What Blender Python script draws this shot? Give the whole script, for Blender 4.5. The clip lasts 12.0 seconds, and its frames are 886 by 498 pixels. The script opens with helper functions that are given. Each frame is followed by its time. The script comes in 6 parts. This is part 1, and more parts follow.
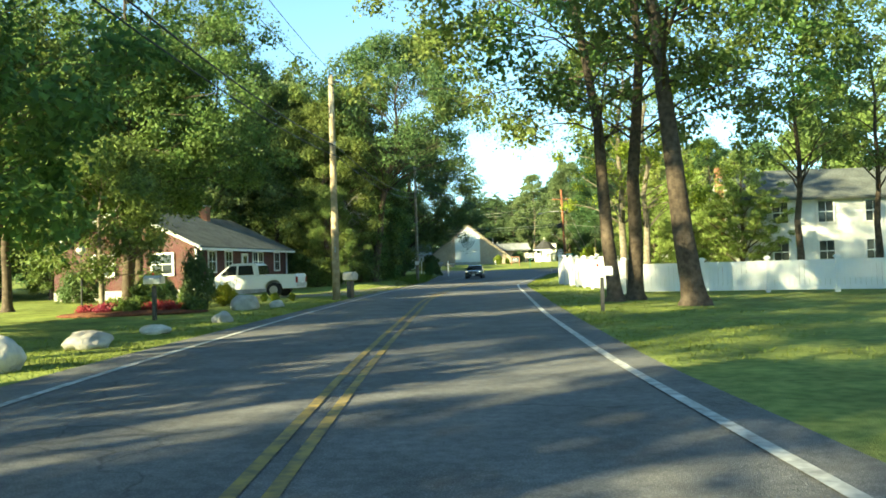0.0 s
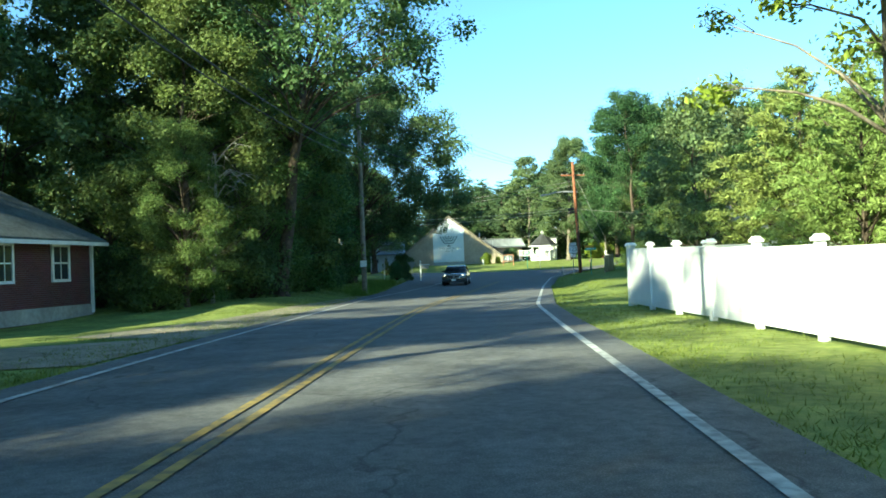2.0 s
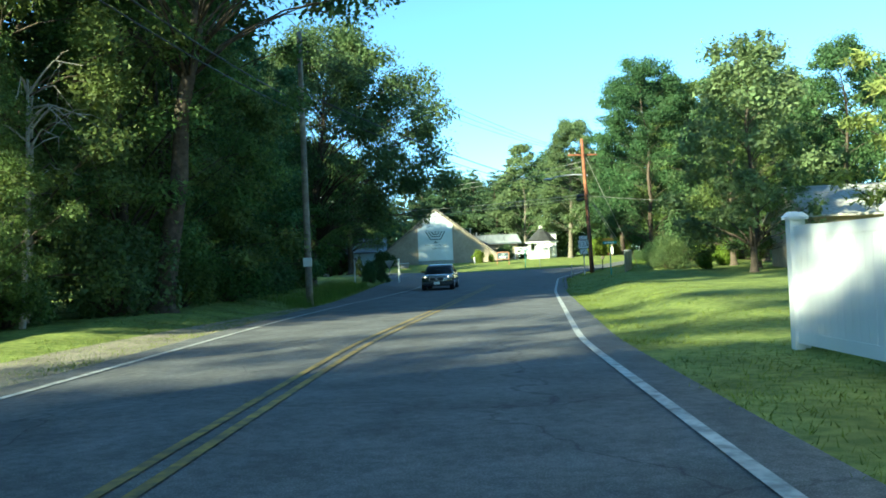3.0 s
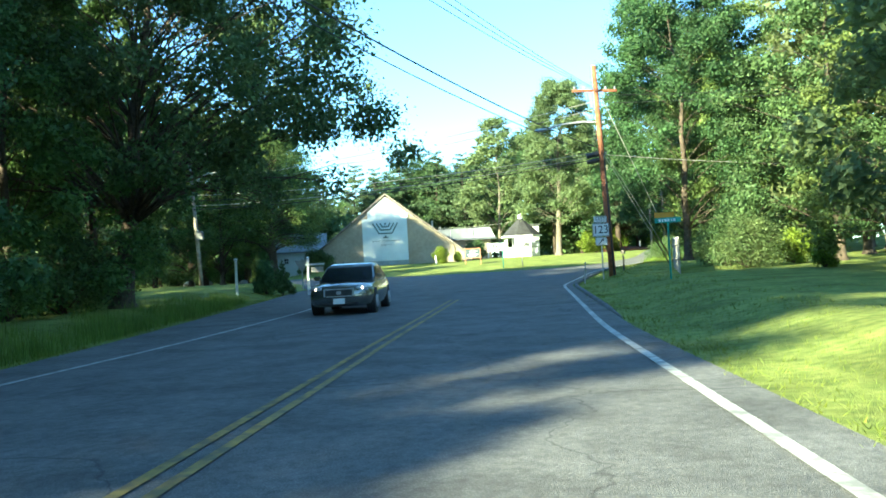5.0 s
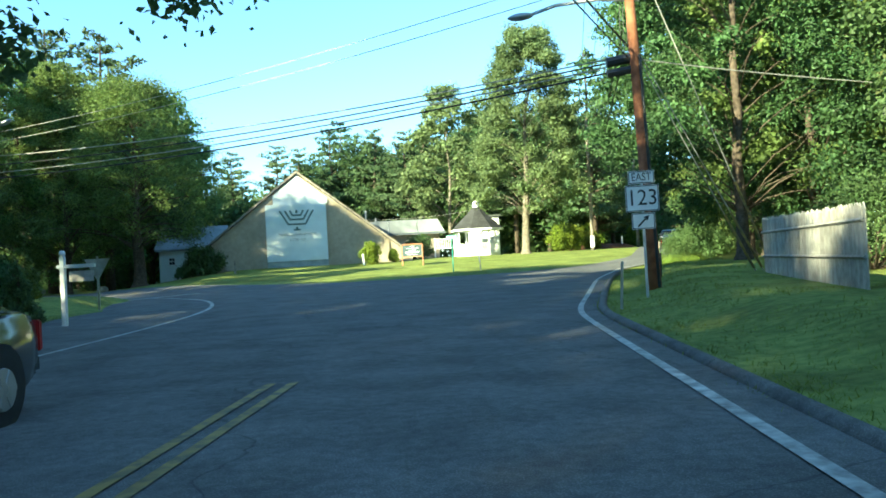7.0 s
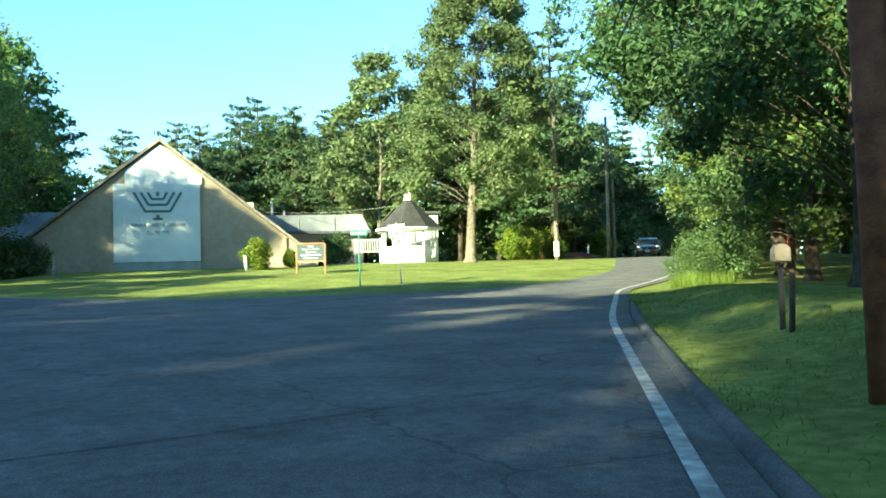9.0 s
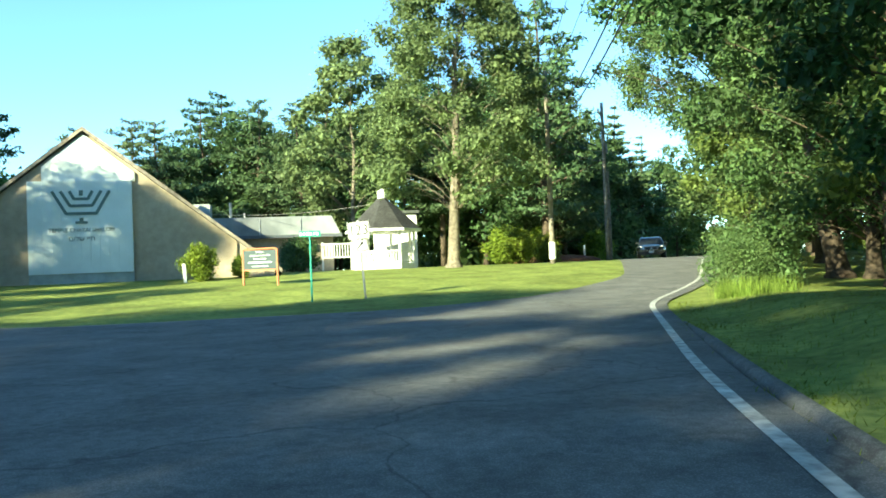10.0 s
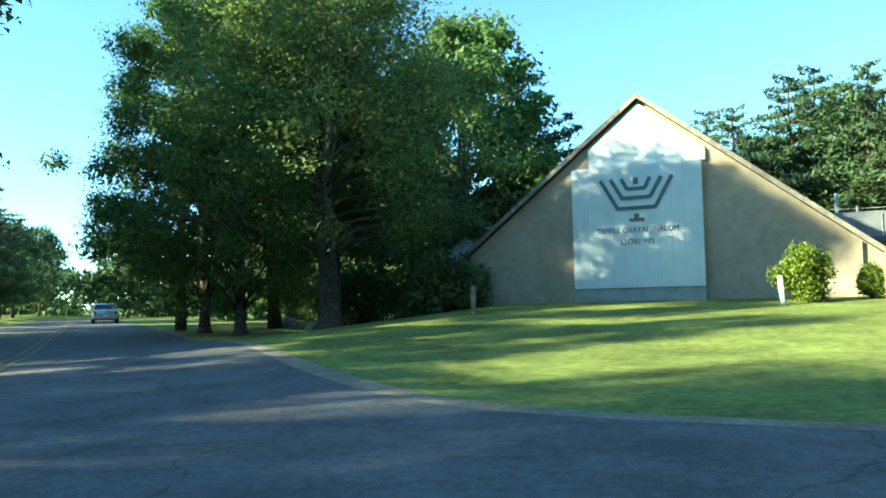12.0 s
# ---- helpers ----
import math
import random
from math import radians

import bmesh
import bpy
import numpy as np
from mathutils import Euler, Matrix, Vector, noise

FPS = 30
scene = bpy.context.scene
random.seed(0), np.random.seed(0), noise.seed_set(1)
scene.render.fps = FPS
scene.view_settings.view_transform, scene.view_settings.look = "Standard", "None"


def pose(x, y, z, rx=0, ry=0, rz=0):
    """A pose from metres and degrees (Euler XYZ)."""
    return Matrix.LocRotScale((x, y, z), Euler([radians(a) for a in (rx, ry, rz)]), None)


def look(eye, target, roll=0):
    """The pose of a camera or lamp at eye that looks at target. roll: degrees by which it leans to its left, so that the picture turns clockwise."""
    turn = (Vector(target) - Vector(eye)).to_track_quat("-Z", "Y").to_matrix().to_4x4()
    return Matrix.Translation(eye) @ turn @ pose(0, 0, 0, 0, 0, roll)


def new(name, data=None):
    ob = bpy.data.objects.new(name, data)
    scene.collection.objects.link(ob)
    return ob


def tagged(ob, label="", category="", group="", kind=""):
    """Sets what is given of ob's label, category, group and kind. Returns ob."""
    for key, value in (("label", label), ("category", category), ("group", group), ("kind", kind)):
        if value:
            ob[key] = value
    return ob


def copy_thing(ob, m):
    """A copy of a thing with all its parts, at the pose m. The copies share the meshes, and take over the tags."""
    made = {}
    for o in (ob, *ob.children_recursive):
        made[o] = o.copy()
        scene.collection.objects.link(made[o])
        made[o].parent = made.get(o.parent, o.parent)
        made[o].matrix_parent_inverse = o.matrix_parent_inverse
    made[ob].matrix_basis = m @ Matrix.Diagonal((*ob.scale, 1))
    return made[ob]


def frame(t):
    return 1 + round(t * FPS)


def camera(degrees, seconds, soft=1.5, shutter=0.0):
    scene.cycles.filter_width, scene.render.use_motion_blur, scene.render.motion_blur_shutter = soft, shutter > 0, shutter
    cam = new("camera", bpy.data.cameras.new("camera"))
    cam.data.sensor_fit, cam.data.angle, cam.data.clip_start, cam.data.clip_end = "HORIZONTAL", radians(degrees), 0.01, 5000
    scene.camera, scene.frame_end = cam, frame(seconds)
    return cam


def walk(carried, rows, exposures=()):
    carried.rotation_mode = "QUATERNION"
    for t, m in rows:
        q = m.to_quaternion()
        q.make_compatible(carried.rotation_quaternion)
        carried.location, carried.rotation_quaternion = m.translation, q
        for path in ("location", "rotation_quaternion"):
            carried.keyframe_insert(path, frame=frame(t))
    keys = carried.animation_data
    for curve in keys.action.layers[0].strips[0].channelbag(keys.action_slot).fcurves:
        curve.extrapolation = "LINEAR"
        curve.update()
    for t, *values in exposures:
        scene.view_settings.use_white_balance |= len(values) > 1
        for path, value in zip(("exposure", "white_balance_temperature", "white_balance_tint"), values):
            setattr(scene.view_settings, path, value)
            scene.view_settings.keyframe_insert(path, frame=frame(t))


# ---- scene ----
cam = camera(57.4, 12.0, soft=1.7)
METRES, EYE, TILT, LEAN, TURN = 115.0, 1.25, -1.03, 0.0, 0.0
ROWS = [
    (0.0, 0.0, 0.0, 0.0, 0.06, 2.2, 1.67),
    (0.5, 0.0021, 0.0598, 0.0009, -0.02, 2.19, 1.48),
    (1.0, 0.0047, 0.1196, 0.0021, -0.29, 2.09, 1.55),
    (1.5, 0.0081, 0.1769, 0.0032, -0.6, 2.14, 1.83),
    (2.0, 0.0116, 0.2337, 0.0042, -0.99, 2.2, 2.28),
    (2.5, 0.0151, 0.2908, 0.0049, -1.32, 2.16, 2.3),
    (3.0, 0.0193, 0.3465, 0.0058, -1.59, 2.12, 2.55),
    (5.0, 0.0397, 0.5438, 0.0077, -3.68, 2.16, 3.28),
    (5.5, 0.0453, 0.5878, 0.0082, -4.3, 2.26, 3.23),
    (6.0, 0.0513, 0.6297, 0.009, -4.89, 2.09, 3.4),
    (6.5, 0.0576, 0.6697, 0.0095, -5.89, 1.99, 4.18),
    (7.0, 0.0642, 0.7071, 0.0103, -7.01, 2.02, 3.27),
    (9.0, 0.0945, 0.8346, 0.0136, -10.85, 2.29, 1.52),
    (9.5, 0.1013, 0.8627, 0.0145, -11.41, 2.42, 1.6),
    (10.0, 0.1077, 0.8884, 0.0154, -11.87, 2.56, 2.5),
    (10.5, 0.1118, 0.9127, 0.0167, -8.85, 3.0, 2.91),
    (11.0, 0.1116, 0.9376, 0.0177, 0.39, 3.9, 3.2),
    (11.5, 0.105, 0.9634, 0.0185, 12.97, 4.61, 2.43),
    (12.0, 0.0942, 0.9875, 0.0192, 27.52, 4.57, 0.77),
]
walk(cam, [(t, pose(0, 0, EYE, TILT, LEAN, TURN) @ pose(METRES * x, METRES * y, METRES * z, 90 + pitch, roll, yaw)) for t, x, y, z, yaw, pitch, roll in ROWS],
     exposures=[(0.0, 2.15, 7700, -15), (1.0, 2.08, 7500, -17), (1.5, 1.92, 6300, -20), (2.2, 1.87, 5950, -20), (3.2, 1.97, 5850, -20), (5.0, 2.58, 6100, -18), (5.5, 2.5, 6600, -18), (7.0, 2.25, 6400, -20), (10.0, 2.08, 6500, -20), (11.0, 2.0, 6100, -20), (12.0, 2.2, 6100, -20)])

# ---------------------------------------------------------------- light
SUN_EL, SUN_AZ = 23.0, 230.0      # height, and bearing clockwise from +y
world = bpy.data.worlds.new("sky")
scene.world = world
world.use_nodes = True
wn = world.node_tree.nodes
sky = wn.new("ShaderNodeTexSky")
sky.sky_type = "NISHITA"
sky.sun_disc = False
sky.sun_elevation = radians(SUN_EL)
sky.sun_rotation = radians(SUN_AZ)
sky.air_density, sky.dust_density, sky.ozone_density = 1.0, 0.0, 3.5
sky.altitude = 2600
world.node_tree.links.new(sky.outputs[0], wn["Background"].inputs[0])
wn["Background"].inputs[1].default_value = 0.115
sun = new("sun", bpy.data.lights.new("sun", "SUN"))
sun.data.energy, sun.data.angle, sun.data.color = 5.0, radians(0.9), (1.0, 0.86, 0.64)
sx, sy = math.sin(radians(SUN_AZ)), math.cos(radians(SUN_AZ))
sun.matrix_basis = look((sx * 80, sy * 80, 80 * math.tan(radians(SUN_EL))), (0, 0, 0))

# ---------------------------------------------------------------- materials


def material(name, base, other=None, scale=4.0, detail=4.0, rough=0.8, bump=0.0, bump_scale=30.0, metal=0.0, spread=0.0, island=False, translucent=0.0, stain=0.25, spec=0.5):
    m = bpy.data.materials.new(name)
    m.use_nodes = True
    t = m.node_tree
    n, link = t.nodes, t.links.new
    p = n["Principled BSDF"]
    p.inputs["Roughness"].default_value = rough
    p.inputs["Metallic"].default_value = metal
    p.inputs["Specular IOR Level"].default_value = spec
    geo = n.new("ShaderNodeNewGeometry")
    other = other or tuple(c * 0.75 for c in base)
    no = n.new("ShaderNodeTexNoise")
    no.inputs["Scale"].default_value, no.inputs["Detail"].default_value = scale, detail
    link(geo.outputs["Position"], no.inputs["Vector"])
    ramp = n.new("ShaderNodeMapRange")
    ramp.inputs[1].default_value, ramp.inputs[2].default_value = 0.35, 0.65
    link(no.outputs[0], ramp.inputs[0])
    mix = n.new("ShaderNodeMix")
    mix.data_type = "RGBA"
    mix.inputs[6].default_value, mix.inputs[7].default_value = (*base, 1), (*other, 1)
    link(ramp.outputs[0], mix.inputs[0])
    colour = mix.outputs[2]
    if stain:
        big = n.new("ShaderNodeTexNoise")
        big.inputs["Scale"].default_value, big.inputs["Detail"].default_value = scale * 0.13, 3
        link(geo.outputs["Position"], big.inputs["Vector"])
        hsv = n.new("ShaderNodeHueSaturation")
        mr = n.new("ShaderNodeMapRange")
        mr.inputs[1].default_value, mr.inputs[2].default_value = 0.3, 0.7
        mr.inputs[3].default_value, mr.inputs[4].default_value = 1 - stain, 1 + stain
        link(big.outputs[0], mr.inputs[0])
        link(mr.outputs[0], hsv.inputs["Value"])
        link(colour, hsv.inputs["Color"])
        colour = hsv.outputs[0]
    if spread:
        info = n.new("ShaderNodeObjectInfo")
        hs = n.new("ShaderNodeHueSaturation")
        a, b = n.new("ShaderNodeMapRange"), n.new("ShaderNodeMapRange")
        src = geo.outputs["Random Per Island"] if island else info.outputs["Random"]
        a.inputs[3].default_value, a.inputs[4].default_value = 1 - spread, 1 + spread
        b.inputs[3].default_value, b.inputs[4].default_value = 0.5 - spread * 0.07, 0.5 + spread * 0.05
        link(src, a.inputs[0])
        link(info.outputs["Random"], b.inputs[0])
        link(a.outputs[0], hs.inputs["Value"])
        link(b.outputs[0], hs.inputs["Hue"])
        link(colour, hs.inputs["Color"])
        colour = hs.outputs[0]
    link(colour, p.inputs["Base Color"])
    if bump:
        bn, bt = n.new("ShaderNodeTexNoise"), n.new("ShaderNodeBump")
        bn.inputs["Scale"].default_value, bn.inputs["Detail"].default_value = bump_scale, 5
        link(geo.outputs["Position"], bn.inputs["Vector"])
        link(bn.outputs[0], bt.inputs["Height"])
        bt.inputs["Strength"].default_value, bt.inputs["Distance"].default_value = bump, 0.03
        link(bt.outputs[0], p.inputs["Normal"])
    if translucent:
        tr, ms = n.new("ShaderNodeBsdfTranslucent"), n.new("ShaderNodeMixShader")
        link(colour, tr.inputs[0])
        ms.inputs[0].default_value = translucent
        link(p.outputs[0], ms.inputs[1])
        link(tr.outputs[0], ms.inputs[2])
        link(ms.outputs[0], n["Material Output"].inputs[0])
    return m


GRASS = material("grass", (0.25, 0.28, 0.075), (0.14, 0.18, 0.045), 6, 8, 0.9, 0.9, 45, stain=0.3, spec=0.15)
ASPHALT = material("asphalt", (0.17, 0.168, 0.165), (0.12, 0.119, 0.118), 9, 8, 0.85, 0.5, 120, stain=0.25, spec=0.3)


def add_cracks(m):
    """Thin wandering cracks and pale aggregate specks in the asphalt."""
    n, link = m.node_tree.nodes, m.node_tree.links.new
    p = n["Principled BSDF"]
    old = p.inputs["Base Color"].links[0].from_socket
    geo = n.new("ShaderNodeNewGeometry")
    warp = n.new("ShaderNodeTexNoise")
    warp.inputs["Scale"].default_value, warp.inputs["Detail"].default_value = 0.9, 6
    add = n.new("ShaderNodeVectorMath")
    add.operation = "MULTIPLY_ADD"
    add.inputs[1].default_value = (1.6, 1.6, 0)
    link(geo.outputs["Position"], warp.inputs["Vector"])
    link(warp.outputs[1], add.inputs[0])
    link(geo.outputs["Position"], add.inputs[2])
    cell = n.new("ShaderNodeTexVoronoi")
    cell.feature = "DISTANCE_TO_EDGE"
    cell.inputs["Scale"].default_value = 0.22
    link(add.outputs[0], cell.inputs["Vector"])
    edge = n.new("ShaderNodeMapRange")
    edge.inputs[1].default_value, edge.inputs[2].default_value = 0.0, 0.006
    edge.inputs[3].default_value, edge.inputs[4].default_value = 0.55, 0.0
    link(cell.outputs[0], edge.inputs[0])
    speck = n.new("ShaderNodeTexVoronoi")
    speck.inputs["Scale"].default_value = 60
    link(geo.outputs["Position"], speck.inputs["Vector"])
    sm = n.new("ShaderNodeMapRange")
    sm.inputs[1].default_value, sm.inputs[2].default_value = 0.1, 0.5
    sm.inputs[3].default_value, sm.inputs[4].default_value = 1.5, 0.85
    link(speck.outputs[0], sm.inputs[0])
    hs = n.new("ShaderNodeHueSaturation")
    link(old, hs.inputs["Color"])
    link(sm.outputs[0], hs.inputs["Value"])
    mix = n.new("ShaderNodeMix")
    mix.data_type = "RGBA"
    mix.inputs[7].default_value = (0.03, 0.03, 0.03, 1)
    link(edge.outputs[0], mix.inputs[0])
    link(hs.outputs[0], mix.inputs[6])
    link(mix.outputs[2], p.inputs["Base Color"])


add_cracks(ASPHALT)
GRAVEL = material("gravel", (0.36, 0.31, 0.23), (0.22, 0.19, 0.14), 14, 8, 0.95, 0.7, 90, spec=0.2)
LINE_WHITE = material("line_white", (0.55, 0.55, 0.52), (0.24, 0.24, 0.23), 7, 8, 0.75, stain=0.2)
LINE_YELLOW = material("line_yellow", (0.34, 0.24, 0.06), (0.13, 0.11, 0.06), 7, 8, 0.75, stain=0.2)
BARK = material("bark", (0.13, 0.10, 0.075), (0.065, 0.05, 0.038), 7, 8, 0.95, 1.0, 22, spec=0.1)
BARK_PALE = material("bark_pale", (0.25, 0.215, 0.165), (0.13, 0.11, 0.085), 7, 8, 0.95, 1.0, 22, spec=0.1)
LEAF_OAK = material("leaf_oak", (0.165, 0.235, 0.066), (0.11, 0.18, 0.05), 1.2, 3, 0.62, spread=0.45, island=True, translucent=0.48, stain=0.2, spec=0.35)
LEAF_DARK = material("leaf_dark", (0.115, 0.175, 0.06), (0.075, 0.135, 0.046), 1.2, 3, 0.6, spread=0.4, island=True, translucent=0.35, stain=0.2, spec=0.35)
# Deeper copy of LEAF_DARK; its tone puts missing shade into near and far trees.
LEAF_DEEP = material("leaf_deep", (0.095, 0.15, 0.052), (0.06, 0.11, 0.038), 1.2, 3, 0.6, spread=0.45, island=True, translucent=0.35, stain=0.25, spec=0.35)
LEAF_OLIVE = material("leaf_olive", (0.19, 0.232, 0.098), (0.135, 0.178, 0.072), 1.2, 3, 0.65, spread=0.4, island=True, translucent=0.4, stain=0.2, spec=0.3)
NEEDLE_PALE = material("needle_pale", (0.27, 0.35, 0.10), (0.19, 0.27, 0.07), 1.5, 3, 0.7, spread=0.4, island=True, translucent=0.3, stain=0.2, spec=0.3)
NEEDLE = material("needle", (0.095, 0.14, 0.06), (0.06, 0.105, 0.045), 1.5, 3, 0.7, spread=0.4, island=True, translucent=0.2, stain=0.2, spec=0.3)
LEAF_RED = material("leaf_red", (0.10, 0.03, 0.028), (0.06, 0.018, 0.02), 1.5, 3, 0.6, spread=0.4, island=True, translucent=0.3)
LEAF_BRIGHT = material("leaf_bright", (0.24, 0.31, 0.045), (0.16, 0.23, 0.03), 2, 3, 0.62, spread=0.4, island=True, translucent=0.4, spec=0.3)
FLOWER_RED = material("flower_red", (0.42, 0.05, 0.05), (0.3, 0.03, 0.035), 3, 3, 0.6, spread=0.3, island=True, translucent=0.2)
POLE_WOOD = material("pole_wood", (0.55, 0.44, 0.30), (0.36, 0.28, 0.18), 5, 8, 0.9, 0.5, 30, spec=0.15)
POLE_RED = material("pole_red", (0.34, 0.14, 0.075), (0.2, 0.08, 0.045), 5, 8, 0.9, 0.5, 30, spec=0.15)
POLE_GREY = material("pole_grey", (0.33, 0.29, 0.24), (0.2, 0.17, 0.14), 5, 8, 0.9, 0.5, 30, spec=0.15)
WHITE = material("white_paint", (0.8, 0.8, 0.78), (0.72, 0.72, 0.7), 3, 5, 0.5, 0.05, 20, stain=0.06)
VINYL = material("white_vinyl", (0.82, 0.82, 0.82), (0.78, 0.78, 0.78), 2, 4, 0.4, stain=0.04)
TAN = material("tan_stucco", (0.46, 0.38, 0.28), (0.39, 0.32, 0.235), 4, 6, 0.9, 0.4, 60, stain=0.12, spec=0.2)
BOARD = material("pale_board", (0.76, 0.80, 0.78), (0.70, 0.74, 0.72), 1.5, 5, 0.7, 0.1, 20, stain=0.06, spec=0.3)
BOARD_SKIRT = material("weathered_skirt", (0.4, 0.42, 0.4), (0.3, 0.32, 0.3), 3, 6, 0.85, 0.2, 20, stain=0.15)
EMBLEM = material("emblem_green", (0.13, 0.18, 0.165), (0.1, 0.145, 0.13), 5, 4, 0.5, stain=0.05)
SHINGLE = material("grey_shingle", (0.125, 0.135, 0.125), (0.08, 0.088, 0.08), 9, 8, 0.95, 0.6, 40, spec=0.2)
SHINGLE_DARK = material("dark_shingle", (0.065, 0.065, 0.065), (0.04, 0.04, 0.04), 9, 8, 0.95, 0.6, 40, spec=0.2)
CHIMNEY = material("orange_brick", (0.42, 0.2, 0.12), (0.32, 0.14, 0.085), 9, 5, 0.9, 0.5, 30, spec=0.2)
STONE = material("boulder", (0.52, 0.49, 0.44), (0.34, 0.32, 0.29), 3, 8, 0.9, 0.7, 12, spread=0.12, spec=0.2)
METAL = material("galvanised", (0.5, 0.5, 0.5), (0.38, 0.38, 0.38), 4, 5, 0.45, metal=0.8, stain=0.1)
METAL_DARK = material("dark_metal", (0.03, 0.03, 0.032), (0.02, 0.02, 0.02), 4, 4, 0.5, stain=0.1)
CABLE = material("black_cable", (0.02, 0.02, 0.02), (0.012, 0.012, 0.012), 4, 2, 0.6, stain=0)
CABLE_PALE = material("steel_sunlit_cable", (0.42, 0.4, 0.36), (0.3, 0.29, 0.26), 4, 2, 0.5, metal=0.3, stain=0)
GREEN_SIGN = material("green_sign", (0.05, 0.32, 0.235), (0.04, 0.27, 0.2), 4, 3, 0.4, stain=0.05)
ORANGE_SIGN = material("orange_sign", (0.62, 0.3, 0.03), (0.55, 0.26, 0.03), 4, 3, 0.4, stain=0.05)
TEAL_SIGN = material("teal_sign", (0.009, 0.036, 0.048), (0.008, 0.03, 0.04), 4, 3, 0.5, stain=0.05)
ORANGE_WOOD = material("orange_wood", (0.42, 0.17, 0.08), (0.33, 0.13, 0.06), 6, 5, 0.7, stain=0.1)
BLACK_PAINT = material("black_paint", (0.015, 0.015, 0.015), (0.01, 0.01, 0.01), 4, 2, 0.5, stain=0)
GREY_FENCE = material("grey_fence", (0.46, 0.43, 0.38), (0.33, 0.31, 0.27), 6, 6, 0.9, 0.4, 30, spread=0.15, spec=0.15)
MULCH = material("mulch", (0.2, 0.085, 0.05), (0.1, 0.045, 0.03), 9, 8, 0.95, 0.9, 40, spec=0.1)
CAR_WHITE = material("car_white", (0.78, 0.78, 0.76), (0.74, 0.74, 0.72), 1, 2, 0.25, stain=0.04)
CAR_DARK = material("car_dark", (0.2, 0.2, 0.195), (0.18, 0.18, 0.175), 1, 2, 0.14, stain=0.04, metal=0.8)
CAR_SILVER = material("car_silver", (0.5, 0.52, 0.54), (0.46, 0.48, 0.5), 1, 2, 0.25, stain=0.04, metal=0.5)
RUBBER = material("rubber", (0.02, 0.02, 0.02), (0.013, 0.013, 0.013), 9, 3, 0.85, stain=0)
RED_LENS = material("red_lens", (0.35, 0.02, 0.02), (0.25, 0.01, 0.01), 3, 2, 0.2, stain=0)
CONCRETE = material("concrete", (0.42, 0.4, 0.36), (0.32, 0.3, 0.27), 6, 6, 0.9, 0.4, 40, spec=0.2)


def glass_material():
    m = bpy.data.materials.new("window_glass")
    m.use_nodes = True
    p = m.node_tree.nodes["Principled BSDF"]
    p.inputs["Base Color"].default_value = (0.03, 0.036, 0.04, 1)
    p.inputs["Roughness"].default_value = 0.06
    p.inputs["Specular IOR Level"].default_value = 0.7
    return m


GLASS = glass_material()
HEADLIGHT = bpy.data.materials.new("headlight")
HEADLIGHT.use_nodes = True
HEADLIGHT.node_tree.nodes["Principled BSDF"].inputs["Emission Color"].default_value = (1, 0.74, 0.5, 1)
HEADLIGHT.node_tree.nodes["Principled BSDF"].inputs["Emission Strength"].default_value = 2.0

# ---------------------------------------------------------------- helpers of the build


def part(name, bm, mat, parent=None, label="", smooth=False):
    me = bpy.data.meshes.new(name)
    if smooth:
        for f in bm.faces:
            f.smooth = True
    bm.to_mesh(me)
    bm.free()
    if smooth and smooth is not True:
        me.set_sharp_from_angle(angle=smooth)
    me.materials.append(mat)
    ob = new(name, me)
    if parent:
        ob.parent = parent
    if label:
        tagged(ob, label)
    return ob


def from_arrays(name, verts, faces, mat, parent=None, smooth=False):
    me = bpy.data.meshes.new(name)
    me.from_pydata(verts, [], faces)
    me.materials.append(mat)
    if smooth:
        me.polygons.foreach_set("use_smooth", [True] * len(me.polygons))
    ob = new(name, me)
    if parent:
        ob.parent = parent
    return ob


def thing(name, m, label, category, group="", kind=""):
    ob = new(name)
    ob.empty_display_size = 0.2
    ob.matrix_basis = m
    return tagged(ob, label, category, group, kind)


def box(bm, cx, cy, cz, sx_, sy_, sz_, bevel=0.0, m=None):
    r = bmesh.ops.create_cube(bm, size=1.0, matrix=Matrix.Translation((cx, cy, cz)) @ Matrix.Diagonal((sx_, sy_, sz_, 1)))
    if bevel:
        edges = list({e for v in r["verts"] for e in v.link_edges})
        r2 = bmesh.ops.bevel(bm, geom=edges, offset=bevel, segments=2, affect="EDGES")
        vs = list({v for f in r2["faces"] for v in f.verts})
    else:
        vs = r["verts"]
    if m is not None:
        bmesh.ops.transform(bm, matrix=m, verts=vs)
    return bm


def boxes(*items):
    bm = bmesh.new()
    for it in items:
        box(bm, *it)
    return bm


def rod(bm, a, b, r0, r1=None, seg=10):
    a, b = Vector(a), Vector(b)
    r1 = r0 if r1 is None else r1
    d = b - a
    m = Matrix.Translation((a + b) / 2) @ d.to_track_quat("Z", "Y").to_matrix().to_4x4()
    bmesh.ops.create_cone(bm, cap_ends=True, segments=seg, radius1=r0, radius2=r1, depth=d.length, matrix=m)
    return bm


def rods(*items):
    bm = bmesh.new()
    for it in items:
        rod(bm, *it)
    return bm


def prism(bm, outline, y0, y1):
    """A closed outline of (x, z) pushed from y0 to y1."""
    a = [bm.verts.new((x, y0, z)) for x, z in outline]
    b = [bm.verts.new((x, y1, z)) for x, z in outline]
    n = len(outline)
    bm.faces.new(a)
    bm.faces.new(b[::-1])
    for i in range(n):
        j = (i + 1) % n
        bm.faces.new((a[i], b[i], b[j], a[j]))
    bmesh.ops.recalc_face_normals(bm, faces=bm.faces)
    return bm


